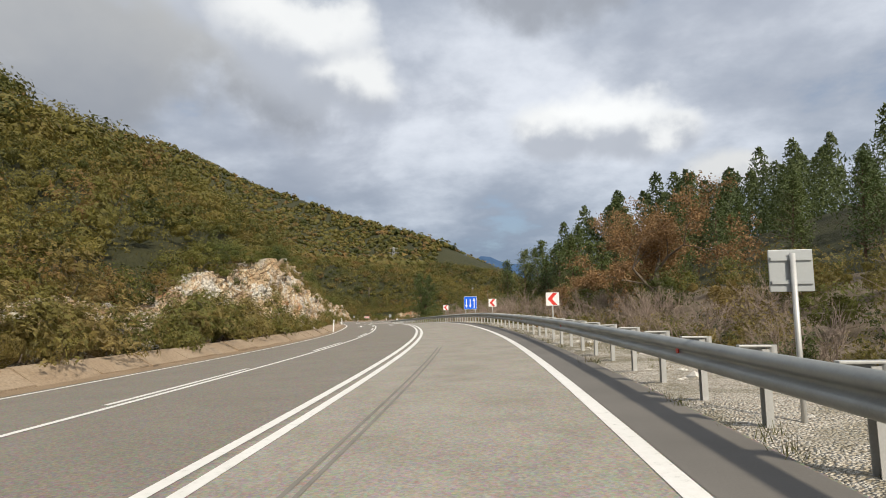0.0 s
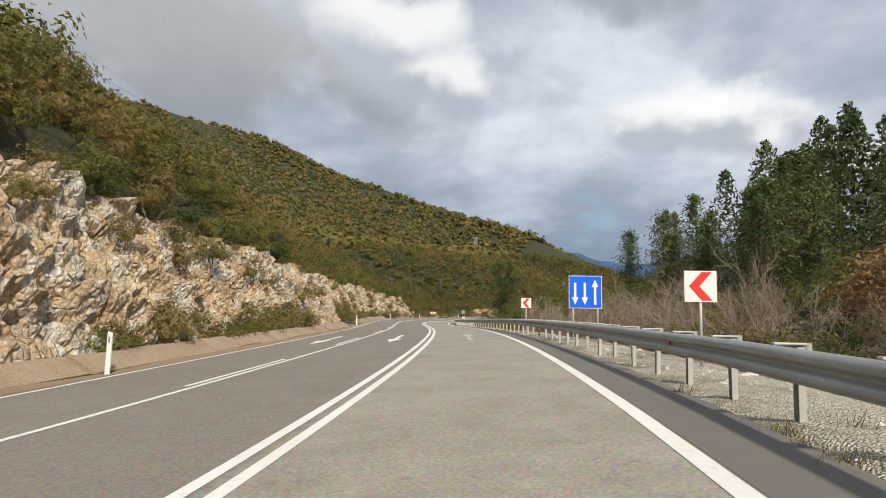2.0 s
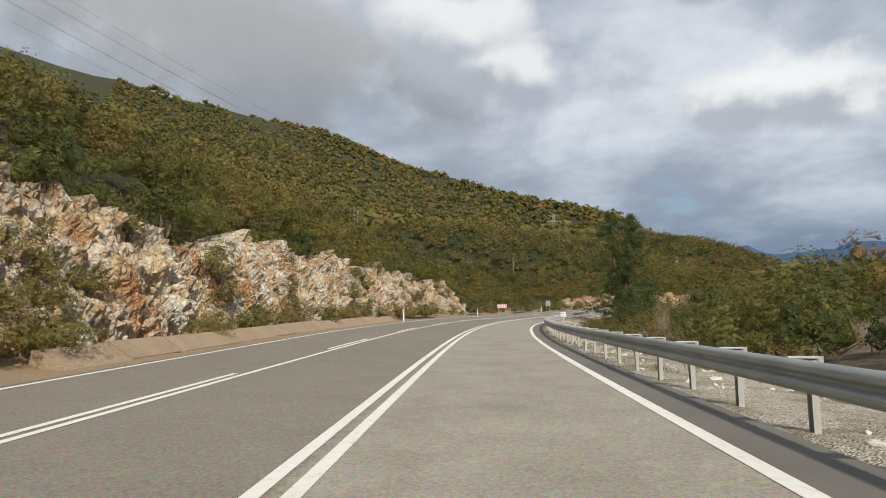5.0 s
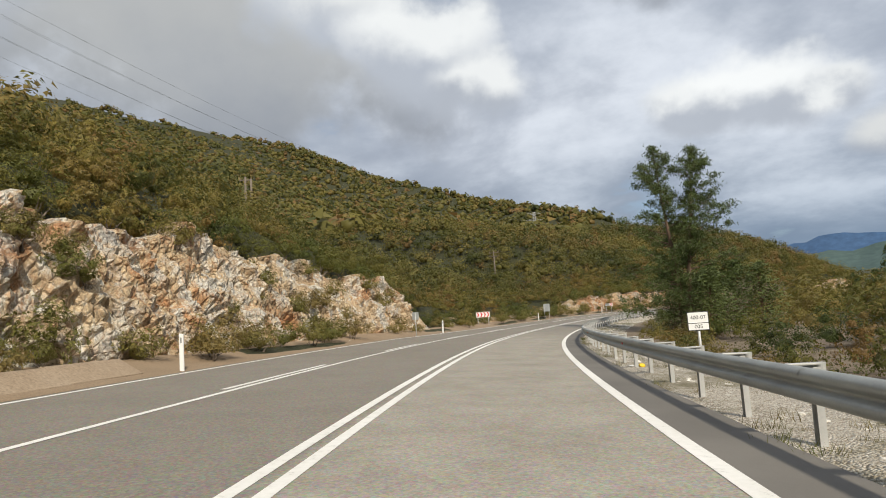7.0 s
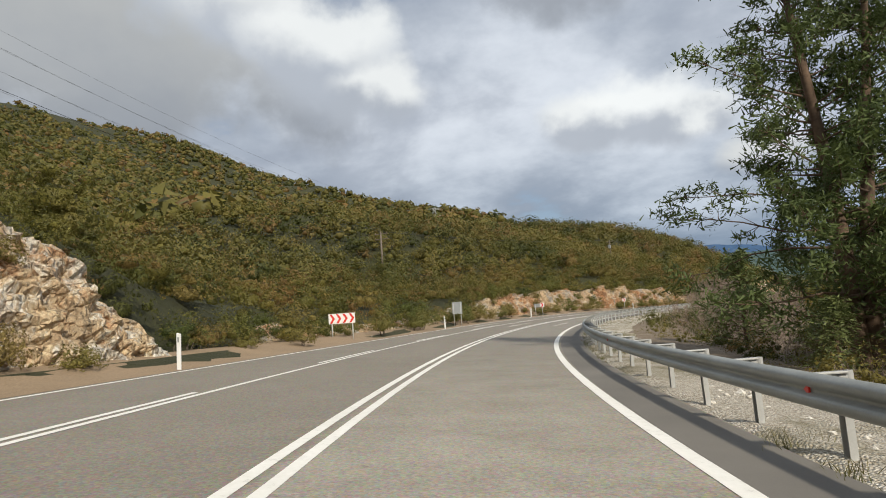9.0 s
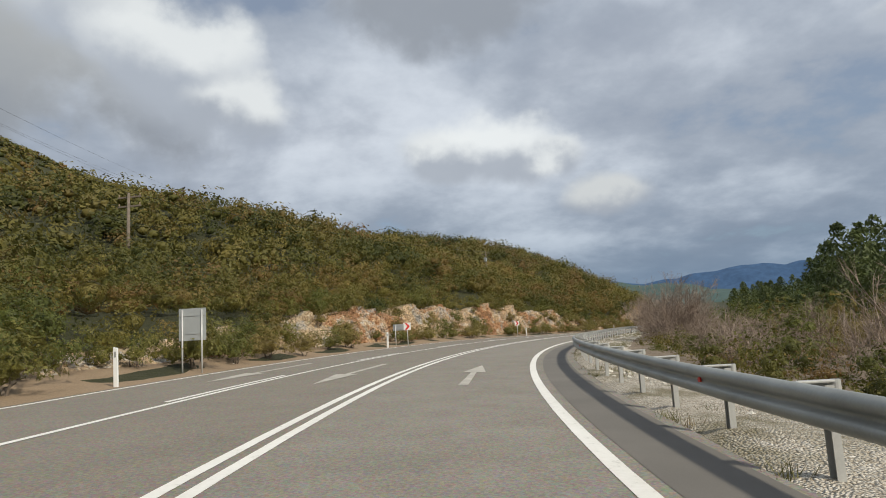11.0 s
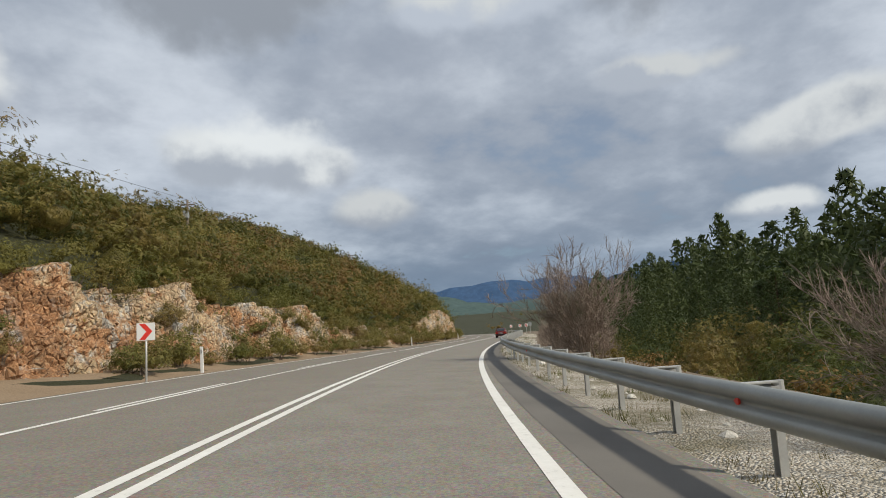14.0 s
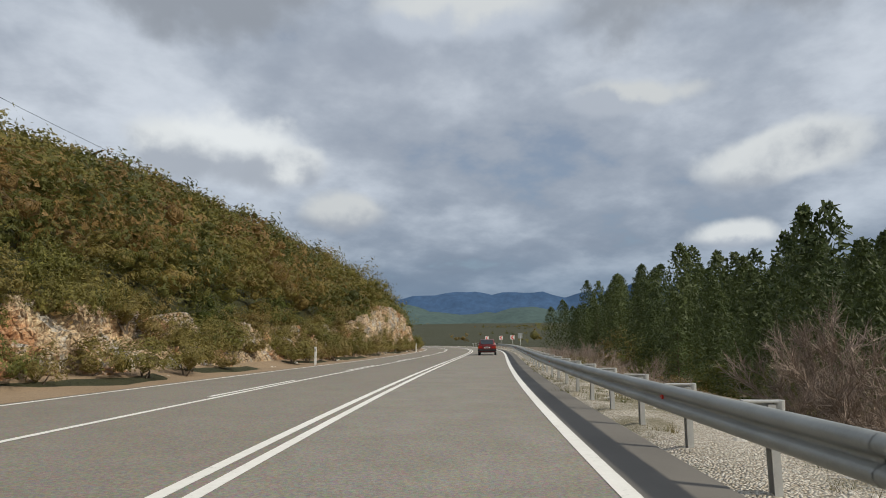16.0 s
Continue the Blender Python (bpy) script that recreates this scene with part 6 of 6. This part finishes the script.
# ---- the red car ahead ----
def build_car(s, off):
    p = at(s, off, 0.0)
    ob = thing("red_car", pose(*(float(c) for c in p), 0, 0, heading(s)), "dark red older hatchback driving on the asphalt", "car")
    paint = plain("red_car_paint", (0.13, 0.016, 0.016), 0.3, 0.15, 0.08, 2, 60, 0.02)
    glass = plain("dark_car_glass", (0.02, 0.025, 0.03), 0.08, 0.0, 0.1, 2, 60, 0.0)
    rubber = plain("tyre_rubber", (0.02, 0.02, 0.02), 0.9)
    lamp = plain("tail_lamp", (0.35, 0.02, 0.015), 0.25)
    amber = plain("amber_lamp", (0.55, 0.20, 0.02), 0.25)
    # lower body: cross-sections along the car (y forward), half width, floor, shoulder
    sec = [(-2.0, 0.74, 0.42, 0.80), (-1.97, 0.80, 0.30, 0.90), (-1.4, 0.82, 0.24, 0.93), (0.0, 0.82, 0.22, 0.92), (1.2, 0.81, 0.24, 0.88), (1.85, 0.78, 0.30, 0.80), (2.0, 0.70, 0.40, 0.70)]
    v, k = [], 10
    for y, w, z0, z1 in sec:
        c = [(w * 0.86, z0), (w * 0.97, z0 + 0.08), (w, z0 + 0.28), (w * 0.985, z1 - 0.10), (w * 0.92, z1)]
        v += [(x, y, z) for x, z in c] + [(-x, y, z) for x, z in c[::-1]]
    v = np.array(v)
    f = grid_faces(len(sec), k)
    i = np.arange(len(sec) * k).reshape(len(sec), k)
    f = np.concatenate([f, np.stack([i[:-1, -1], i[:-1, 0], i[1:, 0], i[1:, -1]], -1)])
    me = bpy.data.meshes.new("body")
    me.from_pydata([tuple(q) for q in v], [], [tuple(int(n) for n in q) for q in f] + [tuple(int(n) for n in i[0][::-1]), tuple(int(n) for n in i[-1])])
    me.materials.append(paint)
    body = part("body", me, None, ob)
    # cabin: roof and pillars as one shell, windows set into it
    cab = [(-1.75, 0.70, 0.91), (-1.05, 0.60, 1.36), (0.15, 0.60, 1.38), (0.95, 0.68, 0.91)]
    bm = bmesh.new()
    rows = [[bm.verts.new((x, y, z)) for x, z in ((w + 0.06, 0.89), (w, h), (-w, h), (-w - 0.06, 0.89))] for y, w, h in cab]
    for a, b in zip(rows, rows[1:]):
        for j in range(3):
            bm.faces.new((a[j], a[j + 1], b[j + 1], b[j]))
    bm.faces.new(rows[0][::-1])
    bm.faces.new(rows[-1])
    bmesh.ops.recalc_face_normals(bm, faces=bm.faces)
    bmesh.ops.bevel(bm, geom=bm.edges[:], offset=0.03, segments=2, affect="EDGES")
    part("cabin", bm, paint, ob, smooth=True)
    q = Euler((math.atan2(0.46, 0.70) - math.pi / 2 + math.pi / 2, 0, 0))
    part("rear_window", box(bmesh.new(), (1.08, 0.66, 0.02), (0, -1.42, 1.145), q, 0.008), glass, ob, "dark rear window")
    for sx in (-1, 1):
        part("side_window", box(bmesh.new(), (0.02, 1.5, 0.30), (sx * 0.665, -0.35, 1.12), Euler((0, sx * -0.16, 0)), 0.006), glass, ob)
        part("tail_light", box(bmesh.new(), (0.30, 0.04, 0.17), (sx * 0.58, -1.985, 0.70), None, 0.012), lamp, ob, "red tail light")
        part("indicator", box(bmesh.new(), (0.09, 0.042, 0.15), (sx * 0.74, -1.975, 0.70), None, 0.01), amber, ob, "amber indicator")
        part("door_mirror", box(bmesh.new(), (0.14, 0.07, 0.10), (sx * 0.86, 0.62, 0.98), None, 0.02), M_BLACK, ob)
        for y in (-1.25, 1.25):
            wh = part("wheel", cyl(bmesh.new(), 0.28, 0.28, (sx * 0.62, y, 0.28), (sx * 0.80, y, 0.28), 24), rubber, ob, "black tyre", True)
            part("rim", cyl(bmesh.new(), 0.17, 0.15, (sx * 0.79, y, 0.28), (sx * 0.812, y, 0.28), 16), M_ALU, wh, "grey steel rim")
    part("bumper", box(bmesh.new(), (1.62, 0.16, 0.17), (0, -2.02, 0.45), None, 0.03), M_BLACK, ob, "black rear bumper")
    part("bumper", box(bmesh.new(), (1.56, 0.14, 0.17), (0, 2.0, 0.45), None, 0.03), M_BLACK, ob)
    plate = part("number_plate", box(bmesh.new(), (0.50, 0.02, 0.12), (0, -1.995, 0.68)), M_WHITE, ob, "white number plate")
    part("plate_bar", box(bmesh.new(), (0.38, 0.006, 0.05), (0, -2.008, 0.68)), M_BLACK, plate)
    part("exhaust", cyl(bmesh.new(), 0.025, 0.025, (0.45, -2.06, 0.26), (0.45, -1.7, 0.26), 10), M_POST, ob)


build_car(334.0, 2.0)


# ---- litter on the verge ----
def crumpled(name, label, category, s, off, size, mat, seed):
    g = np.random.default_rng(seed)
    bm = bmesh.new()
    bmesh.ops.create_icosphere(bm, subdivisions=2, radius=1.0)
    for v in bm.verts:
        v.co = v.co * g.uniform(0.6, 1.1)
        v.co.x, v.co.y, v.co.z = v.co.x * size[0], v.co.y * size[1], v.co.z * size[2]
    p = at(s, off, 0.0)
    ob = part(name, bm, mat, None)
    ob.matrix_world = pose(float(p[0]), float(p[1]), float(p[2]) + size[2] * 0.6, 0, 0, seed * 31)
    return tagged(ob, label, category)


M_YELLOW = plain("yellow_plastic", (0.75, 0.52, 0.02), 0.45, 0.0, 0.1, 8, 60, 0.2)
crumpled("plastic_bag", "crumpled yellow plastic bag on the gravel verge", "litter", 139.6, float(rail_off(139.6)) + 0.15, (0.13, 0.09, 0.07), M_YELLOW, 3)
crumpled("plastic_bag", "crumpled white plastic scrap on the gravel verge", "litter", 139.9, float(rail_off(139.9)) - 0.05, (0.10, 0.07, 0.03), M_WHITE, 4)
